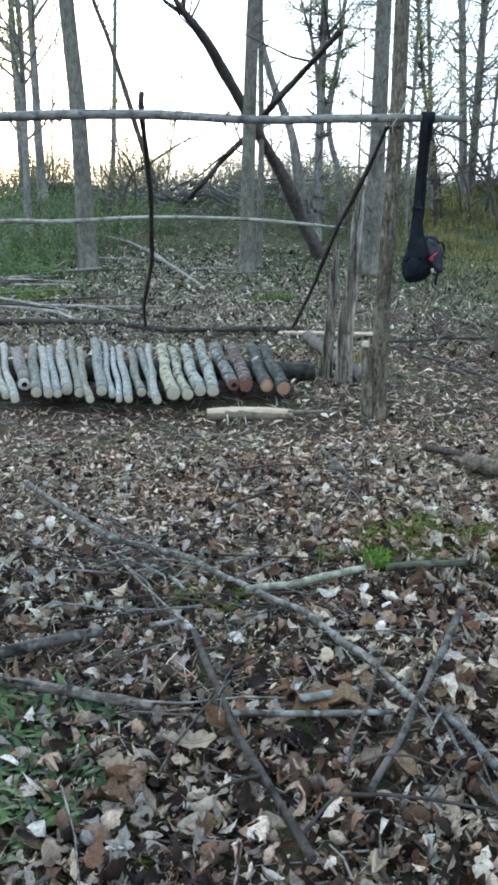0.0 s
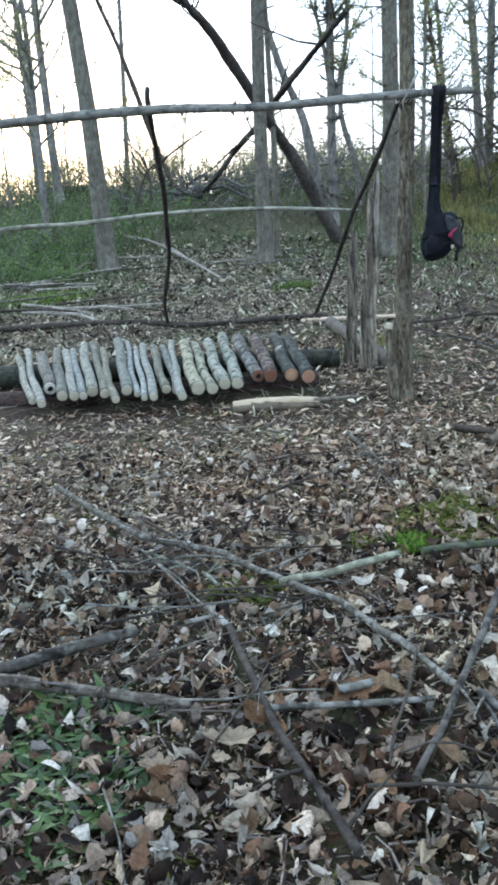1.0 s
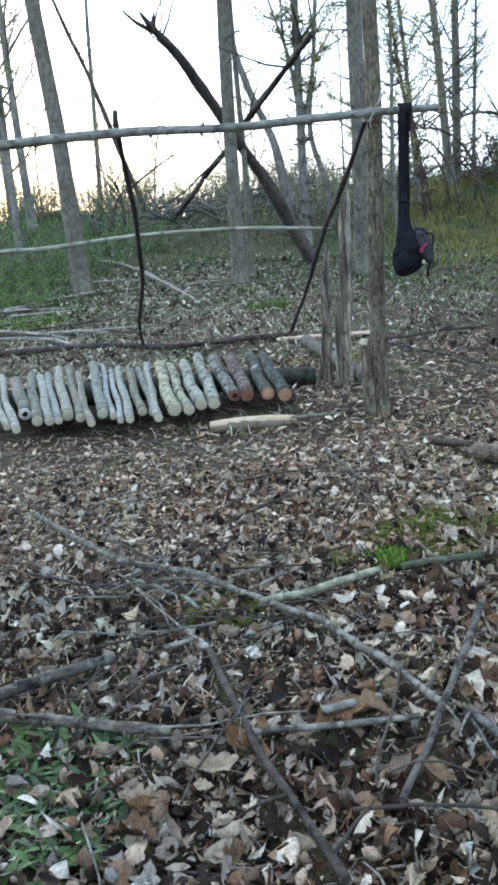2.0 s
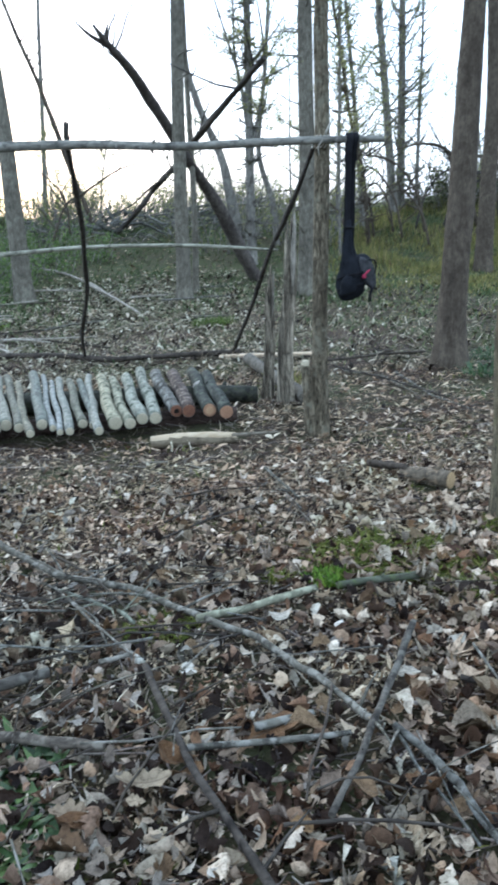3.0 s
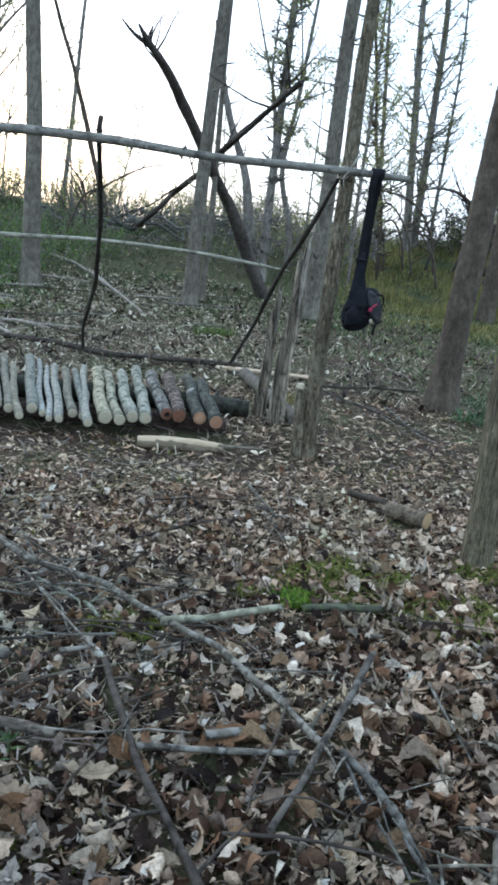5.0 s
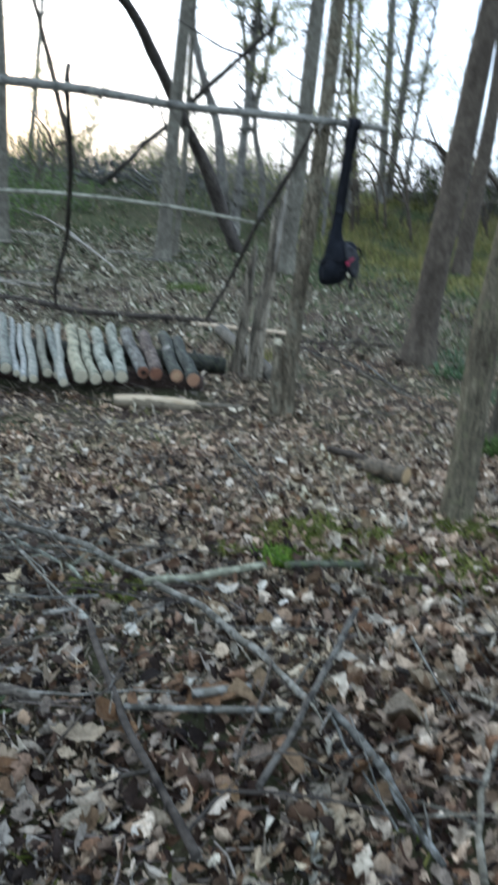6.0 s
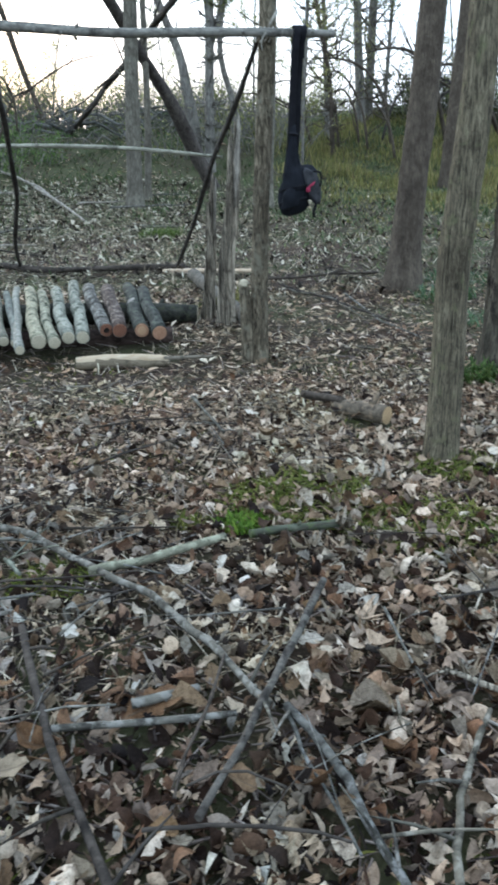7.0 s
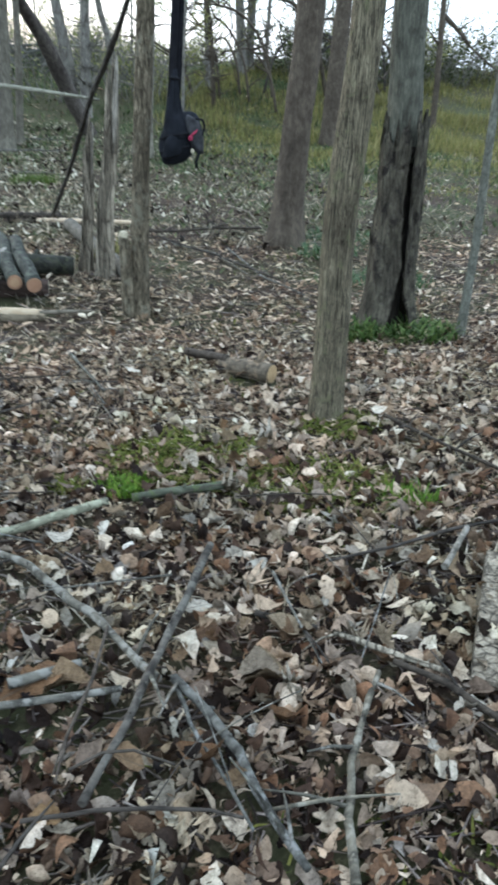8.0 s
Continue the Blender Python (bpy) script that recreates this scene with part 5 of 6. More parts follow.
stick("dark thin twig under a grey branch", [(-0.67, 3.67), (-0.48, 3.39), (-0.30, 3.02)], 0.010, 0.006, STICK_DARK, 115, 3, 0.03)
stick("dark thin twig under a grey branch", [(-1.05, 3.41), (-0.77, 3.21), (-0.51, 3.11), (-0.28, 3.09)], 0.010, 0.006, STICK_DARK, 116, 4, 0.02)
stick("thin dark curved twig on the leaves", [(0.17, 1.65), (0.31, 1.64), (0.42, 1.62), (0.54, 1.59), (0.60, 1.56)], 0.008, 0.005, STICK_DARK, 106, 1, 0.05)
stick("thin dark bent twig on the leaves", [(0.27, 1.76), (0.34, 1.79), (0.41, 1.78), (0.49, 1.72)], 0.006, 0.004, STICK_DARK, 107, 0, 0.05)
stick("dark bent twig across a stick", [(-0.07, 2.19), (-0.15, 2.04), (-0.23, 1.86), (-0.25, 1.77)], 0.008, 0.005, STICK_DARK, 108, 1, 0.03)
stick("thin grey twig under a branch", [(-0.37, 2.10), (-0.20, 2.08), (-0.03, 2.11), (0.10, 2.10)], 0.007, 0.004, STICK_GREY, 109, 2, 0.03)
stick("dark twig leaning under a branch", [(0.40, 2.27), (0.34, 2.06), (0.27, 1.88), (0.24, 1.75)], 0.008, 0.005, STICK_DARK, 110, 1, 0.03)
stick("pale thin twig among branches", [(-0.57, 3.17), (-0.41, 2.93), (-0.35, 2.72)], 0.008, 0.005, STICK_GREY, 111, 2, 0.03)
stick("thin dark twig among branches", [(-0.56, 2.80), (-0.27, 2.83), (0.01, 2.80), (0.19, 2.81)], 0.007, 0.004, STICK_DARK, 112, 3, 0.03)
q_ = np.random.default_rng(29)
for i in range(26):
    x, y = q_.uniform(-5.5, 0.6), q_.uniform(11.0, 17.5)
    a, ln = q_.uniform(-0.9, 0.9), q_.uniform(0.5, 1.7)
    dx, dy = math.cos(a) * ln / 2, math.sin(a) * ln / 2
    stick("fallen branch lying on the slope behind the shelter", [(x - dx, y - dy), (x + q_.uniform(-0.06, 0.06), y + q_.uniform(-0.06, 0.06)), (x + dx, y + dy)], q_.uniform(0.018, 0.034), 0.012, (SPLIT_PALE, STICK_DARK, STICK_GREY)[i % 3], 600 + i, 2 + i % 3, 0.05)
q_ = np.random.default_rng(19)
for i in range(34):
    y = 1.5 + 3.0 * q_.uniform(0, 1)
    x = q_.uniform(-0.35 - 0.22 * y, 0.45 + 0.33 * y) if i > 12 else q_.uniform(-0.75, 0.15)
    if i <= 12:
        y = q_.uniform(2.3, 3.6)
    a, ln = q_.uniform(0, 6.28), q_.uniform(0.16, 0.5)
    dx, dy = math.cos(a) * ln / 2, math.sin(a) * ln / 2
    stick("thin brown twig in the leaf litter", [(x - dx, y - dy), (x + q_.uniform(-0.02, 0.02), y + q_.uniform(-0.02, 0.02)), (x + dx, y + dy)], q_.uniform(0.004, 0.008), 0.003, (STICK_DARK, STICK_GREY)[i % 2], 400 + i, i % 3, 0.02 + 0.02 * q_.uniform(), "fallen_twig")

# weathered board at the edge of the clearing
bd = Mesher()
bp = [Vector((1.71, 2.44, 0.065)), Vector((1.34, 1.87, 0.06))]
bd_ax = (bp[1] - bp[0]).normalized()
bd_s = Vector((0, 0, 1)).cross(bd_ax).normalized()
bverts = []
for p in (bp[0], bp[0].lerp(bp[1], 0.5), bp[1]):
    for sx_, sz_ in ((-0.06, 0), (0.06, 0), (0.056, 0.024), (-0.056, 0.024)):
        bverts.append(p + bd_s * sx_ + Vector((0, 0, sz_)))
bd.add(bverts, [(0, 1, 5, 4), (1, 2, 6, 5), (2, 3, 7, 6), (3, 0, 4, 7), (4, 5, 9, 8), (5, 6, 10, 9), (6, 7, 11, 10), (7, 4, 8, 11), (3, 2, 1, 0), (8, 9, 10, 11)])
tagged(part("board", bd, WEATHERED, smooth=False), "grey weathered board lying in the leaves", "board")


# ---- plants ----
def blade(mb, base, way, length, width, bend, segs=3):
    side = Vector((-way.y, way.x, 0)).normalized() if (way.x or way.y) else Vector((1, 0, 0))
    verts, faces = [], []
    d = way.normalized()
    p = Vector(base)
    flat = Vector((way.x, way.y, 0))
    for i in range(segs + 1):
        u = i / segs
        w = width * (1 - u) ** 0.7 * (0.55 + 0.9 * u if u < 0.5 else 1.0)
        verts += [p - side * w / 2, p + side * w / 2] if i < segs else [p]
        p = p + d * (length / segs)
        d = (d + flat * bend - Vector((0, 0, bend))).normalized()
    for i in range(segs - 1):
        faces.append((2 * i, 2 * i + 1, 2 * i + 3, 2 * i + 2))
    faces.append((2 * segs - 2, 2 * segs - 1, 2 * segs))
    mb.add(verts, faces)


def tuft(name, label, x, y, spread, count, length, width, material, seed, category="grass", upright=1.0):
    r_ = np.random.default_rng(seed)
    mb = Mesher()
    for i in range(count):
        a, d = r_.uniform(0, 6.28), spread * math.sqrt(r_.uniform(0, 1))
        px, py = x + math.cos(a) * d, y + math.sin(a) * d * 0.8
        b = r_.uniform(0, 6.28)
        w = Vector((math.cos(b), math.sin(b), upright * r_.uniform(0.7, 2.2)))
        blade(mb, (px, py, ground_z(px, py) + (0.022 if y < 8 else -0.005)), w.normalized(), length * r_.uniform(0.5, 1.3), width * r_.uniform(0.7, 1.3), r_.uniform(0.1, 0.35))
    return tagged(part(name, mb, material, smooth=False), label, category, "green tufts", "stuff")


tuft("grass_tuft", "bright green grass tuft beside a fallen stick", 0.57, 3.27, 0.11, 260, 0.060, 0.015, GRASS, 1)
tuft("moss_patch", "yellow-green mossy patch among the leaves", 0.84, 3.48, 0.36, 1300, 0.075, 0.014, MOSSY, 2, "moss", 0.5)
tuft("grass_tuft", "small green tuft at a stick's end", 0.33, 3.32, 0.07, 90, 0.06, 0.010, MOSSY, 3)
tuft("grass_tuft", "green grass tuft in leaf litter", 1.62, 2.98, 0.12, 150, 0.08, 0.012, GRASS, 4)
tuft("moss_patch", "yellowish moss among pale leaves", 1.30, 3.12, 0.32, 900, 0.08, 0.013, MOSSY, 5, "moss", 0.5)
tuft("grass_tuft", "green grass tuft beyond the shelter", 0.38, 11.9, 0.30, 420, 0.19, 0.012, FIELD_TUFT, 6)
tuft("grass_tuft", "green grass patch behind the shelter", -3.5, 12.9, 0.75, 900, 0.15, 0.014, GRASS, 7)
tuft("fern_patch", "green leafy plants at the hollow tree's foot", 2.36, 5.34, 0.18, 200, 0.15, 0.024, FERN, 8, "plant", 0.8)
tuft("fern_patch", "green leafy plants beside the sapling", 2.78, 5.26, 0.26, 280, 0.14, 0.024, FERN, 9, "plant", 0.8)
tuft("broadleaf_patch", "dark green lance-leaved plants in the leaf litter", -0.70, 2.06, 0.27, 220, 0.10, 0.038, LANCE, 10, "plant", 0.45)
tuft("broadleaf_patch", "dark green lance-leaved plants in the leaf litter", -0.62, 1.74, 0.24, 160, 0.09, 0.036, LANCE, 11, "plant", 0.45)
tuft("moss_patch", "yellow-green moss at the tree's foot", 1.62, 3.72, 0.20, 500, 0.07, 0.014, MOSSY, 12, "moss", 0.5)
tuft("moss_patch", "pale green moss beside a log", -0.16, 2.92, 0.17, 260, 0.07, 0.012, MOSSY, 13, "moss", 0.5)
tuft("grass_tuft", "green weeds at the brown tree's foot", 2.98, 7.75, 0.3, 260, 0.12, 0.018, BROAD, 14)
tuft("grass_tuft", "low green weeds on the open ground", 3.45, 8.5, 0.45, 320, 0.12, 0.018, BROAD, 16)
tuft("grass_tuft", "low green weeds on the open ground", 3.15, 6.7, 0.40, 260, 0.10, 0.018, BROAD, 17)
tuft("grass_tuft", "yellow-green weeds behind the stumps", 0.95, 7.75, 0.25, 200, 0.16, 0.014, FIELD, 15)


def shrub(label, x, y, radius, height, material, seed, stems=26, leaves=700, leaf=0.06, name="shrub"):
    """A thicket: many thin rising stems and a loose cloud of small leaves along them."""
    r_ = np.random.default_rng(seed)
    root = thing(name, label, "shrub", "undergrowth", (x, y, ground_z(x, y)))
    st, lv = Mesher(), Mesher()
    per = max(1, leaves // stems)
    for i in range(stems):
        a, d = r_.uniform(0, 6.28), radius * math.sqrt(r_.uniform(0, 1))
        p = Vector((math.cos(a) * d, math.sin(a) * d * 0.7, 0))
        p.z = ground_z(x + p.x, y + p.y) - root.location.z - 0.03
        tall = height * r_.uniform(0.5, 1.1)
        dirn = Vector((math.cos(a) * 0.35 + r_.uniform(-0.25, 0.25), math.sin(a) * 0.3 + r_.uniform(-0.25, 0.25), 1)).normalized()
        pts = [p]
        for k in range(4):
            dirn = (dirn + Vector((r_.uniform(-0.25, 0.25), r_.uniform(-0.25, 0.25), -0.06))).normalized()
            pts.append(pts[-1] + dirn * tall / 4)
        st.tube(pts, [0.014, 0.012, 0.010, 0.007, 0.004], 3, cap=False)
        spots = []
        for k in range(per):
            q = r_.integers(1, 5)
            spots.append(pts[q - 1].lerp(pts[q], r_.uniform(0, 1)) + Vector(r_.normal(0, 0.055 * max(0.7, height), 3)))
        leaf_cards(lv, spots, leaf, r_)
    tagged(part("stem_thicket", st, BARK_FAR, root), kind="stuff")
    tagged(part("foliage", lv, material, root, smooth=False), kind="stuff")
    return root


k = 0
for x, y, rad_, ht in [(-6.2, 18.5, 1.3, 1.3), (-4.9, 19.0, 1.2, 1.1), (-4.2, 18.4, 0.9, 0.9), (-3.6, 20.0, 1.1, 1.0), (-6.8, 21.0, 1.5, 1.4), (-5.4, 22.0, 1.4, 1.2), (-4.0, 22.5, 1.3, 1.1), (-7.6, 19.0, 1.3, 1.5), (-2.7, 21.5, 1.0, 0.8)]:
    shrub("dense green undergrowth below the bank", x, y, rad_, ht, SHRUB_LEAF, 300 + k, 40, 1500, 0.07)
    k += 1
q_ = np.random.default_rng(61)
for i in range(30):
    x, y = -11.5 + 0.62 * i + q_.uniform(-0.3, 0.3), q_.uniform(26.0, 30.5)
    shrub("loose budding shrub on the bank", x, y, q_.uniform(0.9, 1.5), q_.uniform(0.8, 1.75), BUD_LEAF, 330 + k, 60, 900, 0.075)
    k += 1
for x, y, ht in [(0.9, 21.5, 1.6), (2.3, 23.5, 1.8), (3.4, 22.0, 1.4), (3.2, 24.0, 1.3)]:
    shrub("loose budding shrub among the far trees", x, y, 0.9, ht, BUD_LEAF, 330 + k, 46, 500, 0.07)
    k += 1
for x, y, rad_, ht in [(8.4, 25.5, 1.4, 1.5), (9.8, 26, 1.6, 1.8), (11.3, 25.5, 1.6, 1.6), (12.8, 26, 1.7, 1.9), (14.5, 26, 1.8, 1.9)]:
    shrub("dark dense evergreen bush", x, y, rad_, ht, BUSH_DARK, 360 + k, 120, 2700, 0.10, "bush")
    k += 1
for x, y, rad_, ht in [(-5.3, 15.6, 0.8, 0.55), (-4.7, 16.6, 0.8, 0.7), (-5.9, 16.9, 1.0, 0.9), (-4.4, 17.5, 0.7, 0.6), (-3.9, 15.2, 0.5, 0.4)]:
    shrub("low green undergrowth behind the shelter", x, y, rad_, ht, SHRUB_LEAF, 360 + k, 36, 1500, 0.06)
    k += 1


leaning_trunk("fallen_branch", "dead grey branch arching over the grass", [(6.2, 21, 1.5), (6.0, 21, 2.4), (5.6, 21, 3.05), (5.1, 21, 3.35), (4.5, 21, 3.42)], [0.04, 0.036, 0.034, 0.03, 0.012], BARK_BROWN, 45, 9, "branch")
leaning_trunk("fallen_branch", "dead grey branch arching over the grass", [(7.9, 22, 1.6), (7.4, 21.6, 2.9), (6.8, 21.3, 3.5), (6.1, 21, 3.62), (5.4, 21, 3.5)], [0.06, 0.055, 0.048, 0.035, 0.012], BARK_BROWN, 46, 12, "branch")
leaning_trunk("fallen_branch", "dead bare limb resting on a dark bush", [(9.6, 22.5, 1.6), (8.8, 22, 2.7), (7.9, 21.6, 3.3), (7.0, 21.4, 3.15)], [0.06, 0.052, 0.04, 0.012], BARK_BROWN, 47, 10, "branch")


q_ = np.random.default_rng(83)
for i in range(16):
    x0, y0 = q_.uniform(4.2, 10.5), q_.uniform(20.5, 23.5)
    z0, way_, rise = ground_z(x0, y0) + 0.1, (-1 if q_.uniform() < 0.65 else 1), q_.uniform(1.0, 2.2)
    span_ = q_.uniform(0.9, 2.4) * way_
    leaning_trunk("fallen_branch", "thin bare branch arching in the dead brush", [(x0, y0, z0), (x0 + span_ * 0.15, y0, z0 + rise * 0.6), (x0 + span_ * 0.5, y0 + 0.2, z0 + rise), (x0 + span_, y0 + 0.3, z0 + rise * q_.uniform(0.6, 1.1))],
                  [0.034, 0.030, 0.022, 0.008], BARK_DARK if i % 2 else BARK_BROWN, 500 + i, 5, "branch")


leaning_trunk("fallen_branch", "long thin bare branch arching over the brush", [(-3.5, 22.0, ground_z(-3.5, 22.0) - 0.05), (-2.95, 22.0, 2.54), (-2.52, 22.0, 2.83), (-1.95, 22.0, 3.17), (-1.26, 22.0, 3.50), (-0.04, 22.0, 3.68)], [0.030, 0.028, 0.026, 0.022, 0.016, 0.010], BARK_BROWN, 48, 5, "branch")
leaning_trunk("fallen_branch", "thin bare branch hanging over the undergrowth", [(-2.85, 22.0, 1.9), (-2.91, 22.0, 2.8), (-3.39, 22.0, 3.40), (-3.9, 22.0, 3.75)], [0.024, 0.022, 0.018, 0.010], BARK_BROWN, 49, 4, "branch")

# brush heap of fallen limbs on the bank
def brush_heap():
    root = thing("brush_heap", "tangled grey heap of fallen limbs on the bank", "brush", "", (-1.6, 24.5, ground_z(-1.6, 24.5)))
    r_ = np.random.default_rng(90)
    for i in range(170):
        a = r_.normal(0, 0.75) + (math.pi if r_.uniform() < 0.5 else 0)
        x, y = r_.uniform(-3.4, 2.8), r_.uniform(-1.4, 2.0)
        z = ground_z(-1.6 + x, 24.5 + y) - root.location.z + r_.uniform(0.0, 0.75) * (1 - abs(x) / 4.0)
        ln = r_.uniform(0.5, 1.7)
        d = Vector((math.cos(a), math.sin(a) * 0.6, r_.normal(0.03, 0.22)))
        p = Vector((x, y, z))
        mb = Mesher()
        r0 = r_.uniform(0.008, 0.024) if i % 5 else r_.uniform(0.03, 0.055)
        kink = Vector((r_.normal(0, 0.08), 0, r_.normal(0, 0.10)))
        mb.tube([p - d * ln / 2, p - d * ln * 0.15 + kink, p + d * ln * 0.2 - kink * 0.6, p + d * ln / 2], [r0, r0 * 0.9, r0 * 0.7, r0 * 0.35], 5, 0.3, 0.1, seed=i)
        part("limb", mb, (BARK_SLATE, STICK_GREY, BARK_FAR, BARK_SLATE, BARK_OLIVE)[i % 5], root)


brush_heap()

# grass field beyond the trees on one side and thin growth under the far trees
fg = Mesher()
r_ = np.random.default_rng(55)
for i in range(60000):
    x, y = r_.uniform(2.8, 16), r_.uniform(11.2, 26)
    if x < 4.6 and r_.uniform() > (x - 2.8) / 1.8 * 0.6:
        continue
    b = r_.uniform(0, 6.28)
    dens = 0.5 + 0.5 * math.sin(x * 1.3 + math.sin(y * 0.9) * 2)
    patch_ = noise.noise(Vector((x * 0.8, y * 0.8, 1.0)))
    if r_.uniform() > 0.62 + 0.3 * dens + 0.4 * patch_:
        continue
    near = min(1, max(0.2, (y - 12.5) / 5))
    blade(fg, (x, y, ground_z(x, y) - 0.01), Vector((math.cos(b) * 0.5, math.sin(b) * 0.5, 1.2)).normalized(), near * (0.8 + patch_) * r_.uniform(0.10, 0.36), 0.028, r_.uniform(0.05, 0.25), 2)
tagged(part("field_grass", fg, FIELD, smooth=False), "yellow-green rough grass beyond the trees", "grass", kind="stuff")
fg = Mesher()
for i in range(52000):
    x, y = r_.uniform(-9, 8.5), 6.8 + 20.5 * r_.uniform(0, 1) ** 0.8
    if noise.noise(Vector((x * 0.6, y * 0.45, 3.0))) < 0.25 - (0.012 if abs(x) < 2.6 else 0.02) * (y - 9) - 0.04 * max(0, -x - 2) and r_.uniform() > (0.25 if -3 < x < 1.3 else 0.46 if y > 8.5 else 0.3):
        continue
    # leaves, not plants, cover most of the ground under the middle trees
    if -2.6 < x < 2.4 and y < 19 and r_.uniform() > 0.50 + 0.5 * max(0, noise.noise(Vector((x * 0.9, y * 0.5, 5.0)))):
        continue
    b = r_.uniform(0, 6.28)
    blade(fg, (x, y, ground_z(x, y) - 0.01), Vector((math.cos(b), math.sin(b), 1.0)).normalized(), min(1, y / 15) * r_.uniform(0.08, 0.24), 0.03, r_.uniform(0.05, 0.3), 2)
tagged(part("ground_plants", fg, GROUND_GREEN, smooth=False), "thin green growth under the far trees", "plants", kind="stuff")


fg = Mesher()
for i in range(9000):
    y = 1.4 + 10 * r_.uniform(0, 1) ** 1.2
    x = r_.uniform(-0.9 - 0.33 * y, 0.9 + 0.42 * y)
    if noise.noise(Vector((x * 1.1, y * 1.1, 8.0))) < 0.22 and r_.uniform() > 0.05:
        continue
    b = r_.uniform(0, 6.28)
    blade(fg, (x, y, ground_z(x, y) + 0.015), Vector((math.cos(b), math.sin(b), r_.uniform(0.3, 1.2))).normalized(), r_.uniform(0.025, 0.07), r_.uniform(0.008, 0.016), r_.uniform(0.1, 0.4), 2)
tagged(part("green_sprouts", fg, MOSSY, smooth=False), "small green sprouts coming through the leaf litter", "plants", kind="stuff")

# pale dry stalks standing and lying among the leaves
fg = Mesher()
for i in range(8000):
    y = 2.2 + 12 * r_.uniform(0, 1) ** 1.3
    x = r_.uniform(-1.0 - 0.33 * y, 1.0 + 0.4 * y)
    b = r_.uniform(0, 6.28)
    blade(fg, (x, y, ground_z(x, y) + 0.01), Vector((math.cos(b), math.sin(b), r_.uniform(0.05, 0.9))).normalized(), r_.uniform(0.05, 0.17), r_.uniform(0.005, 0.012), r_.uniform(0.0, 0.25), 2)
for i in range(4500):
    y = r_.uniform(8.0, 17.0)
    x = r_.uniform(-0.5 - 0.36 * y, 0.6 * y)
    b = r_.uniform(0, 6.28)
    blade(fg, (x, y, ground_z(x, y) + 0.01), Vector((math.cos(b), math.sin(b), r_.uniform(0.1, 1.0))).normalized(), r_.uniform(0.08, 0.24), r_.uniform(0.008, 0.018), r_.uniform(0.0, 0.25), 2)
tagged(part("dry_stalks", fg, STRAW, smooth=False), "pale dry stalks strewn over the leaf litter", "stalks", kind="stuff")


# ---- leaf litter ----
def leaf_shape(kind, r_):
    """Outline (one half mirrored) of a dead leaf, unit length along x, as a fan of strips: verts and faces, curled."""
    if kind == 0:      # oval
        half = [(0.0, 0.015), (0.07, 0.11), (0.18, 0.21), (0.33, 0.28), (0.50, 0.30), (0.67, 0.27), (0.82, 0.18), (0.93, 0.08), (1.0, 0.01)]
    elif kind == 1:    # lobed oak-like, rounded
        half = [(0.0, 0.015), (0.08, 0.05), (0.17, 0.15), (0.25, 0.17), (0.32, 0.12), (0.42, 0.26), (0.52, 0.28), (0.58, 0.19), (0.68, 0.28), (0.78, 0.26), (0.86, 0.18), (0.95, 0.11), (1.0, 0.02)]
    elif kind == 2:    # broad, shallow lobes
        half = [(0.0, 0.02), (0.06, 0.20), (0.15, 0.28), (0.24, 0.26), (0.34, 0.36), (0.44, 0.37), (0.52, 0.30), (0.66, 0.29), (0.78, 0.20), (0.90, 0.12), (1.0, 0.01)]
    elif kind == 6:    # pointed lobes, maple-like
        half = [(0.0, 0.015), (0.05, 0.20), (0.12, 0.34), (0.20, 0.24), (0.30, 0.19), (0.40, 0.40), (0.47, 0.44), (0.55, 0.26), (0.63, 0.14), (0.72, 0.20), (0.80, 0.17), (0.90, 0.07), (1.0, 0.01)]
    elif kind == 4:    # narrow small leaf
        half = [(0.0, 0.03), (0.3, 0.16), (0.7, 0.15), (1.0, 0.02)]
    elif kind == 5:    # ragged shred
        half = [(0.0, 0.03), (0.22, 0.15), (0.48, 0.09), (0.72, 0.14), (1.0, 0.02)]
    else:              # torn narrow piece
        half = [(0.0, 0.03), (0.2, 0.09), (0.5, 0.12), (0.8, 0.08), (1.0, 0.02)]
    curl, cup, twist = r_.uniform(-1.0, 1.9), r_.uniform(-0.6, 2.8), r_.uniform(-1.4, 1.4)
    fold = r_.uniform(-0.15, 0.5)
    verts, faces = [], []
    for x, w in half:
        zc = curl * (x - 0.5) ** 2 - 0.05
        for s in (-1, 0, 1):
            y = s * w * (1 + r_.uniform(-0.12, 0.12))
            z = zc + fold * abs(y) + cup * y * y * 1.6 + twist * (x - 0.5) * y + (r_.uniform(-0.03, 0.03) if s else 0)
            verts.append((x - 0.5 + (r_.uniform(-0.015, 0.015) if s else 0), y, z))
    n = len(half)
    for i in range(n - 1):
        for k in (0, 1):
            a = i * 3 + k
            faces.append((a, a + 1, a + 4, a + 3))
    return np.array(verts), np.array(faces)


r_ = np.random.default_rng(123)
SHAPES = [leaf_shape(k, r_) for k in (0, 6, 1, 0, 0, 2, 1, 0, 2, 1, 3, 3, 3, 0, 1, 6, 3, 0, 3, 4, 5, 2, 0, 1)]


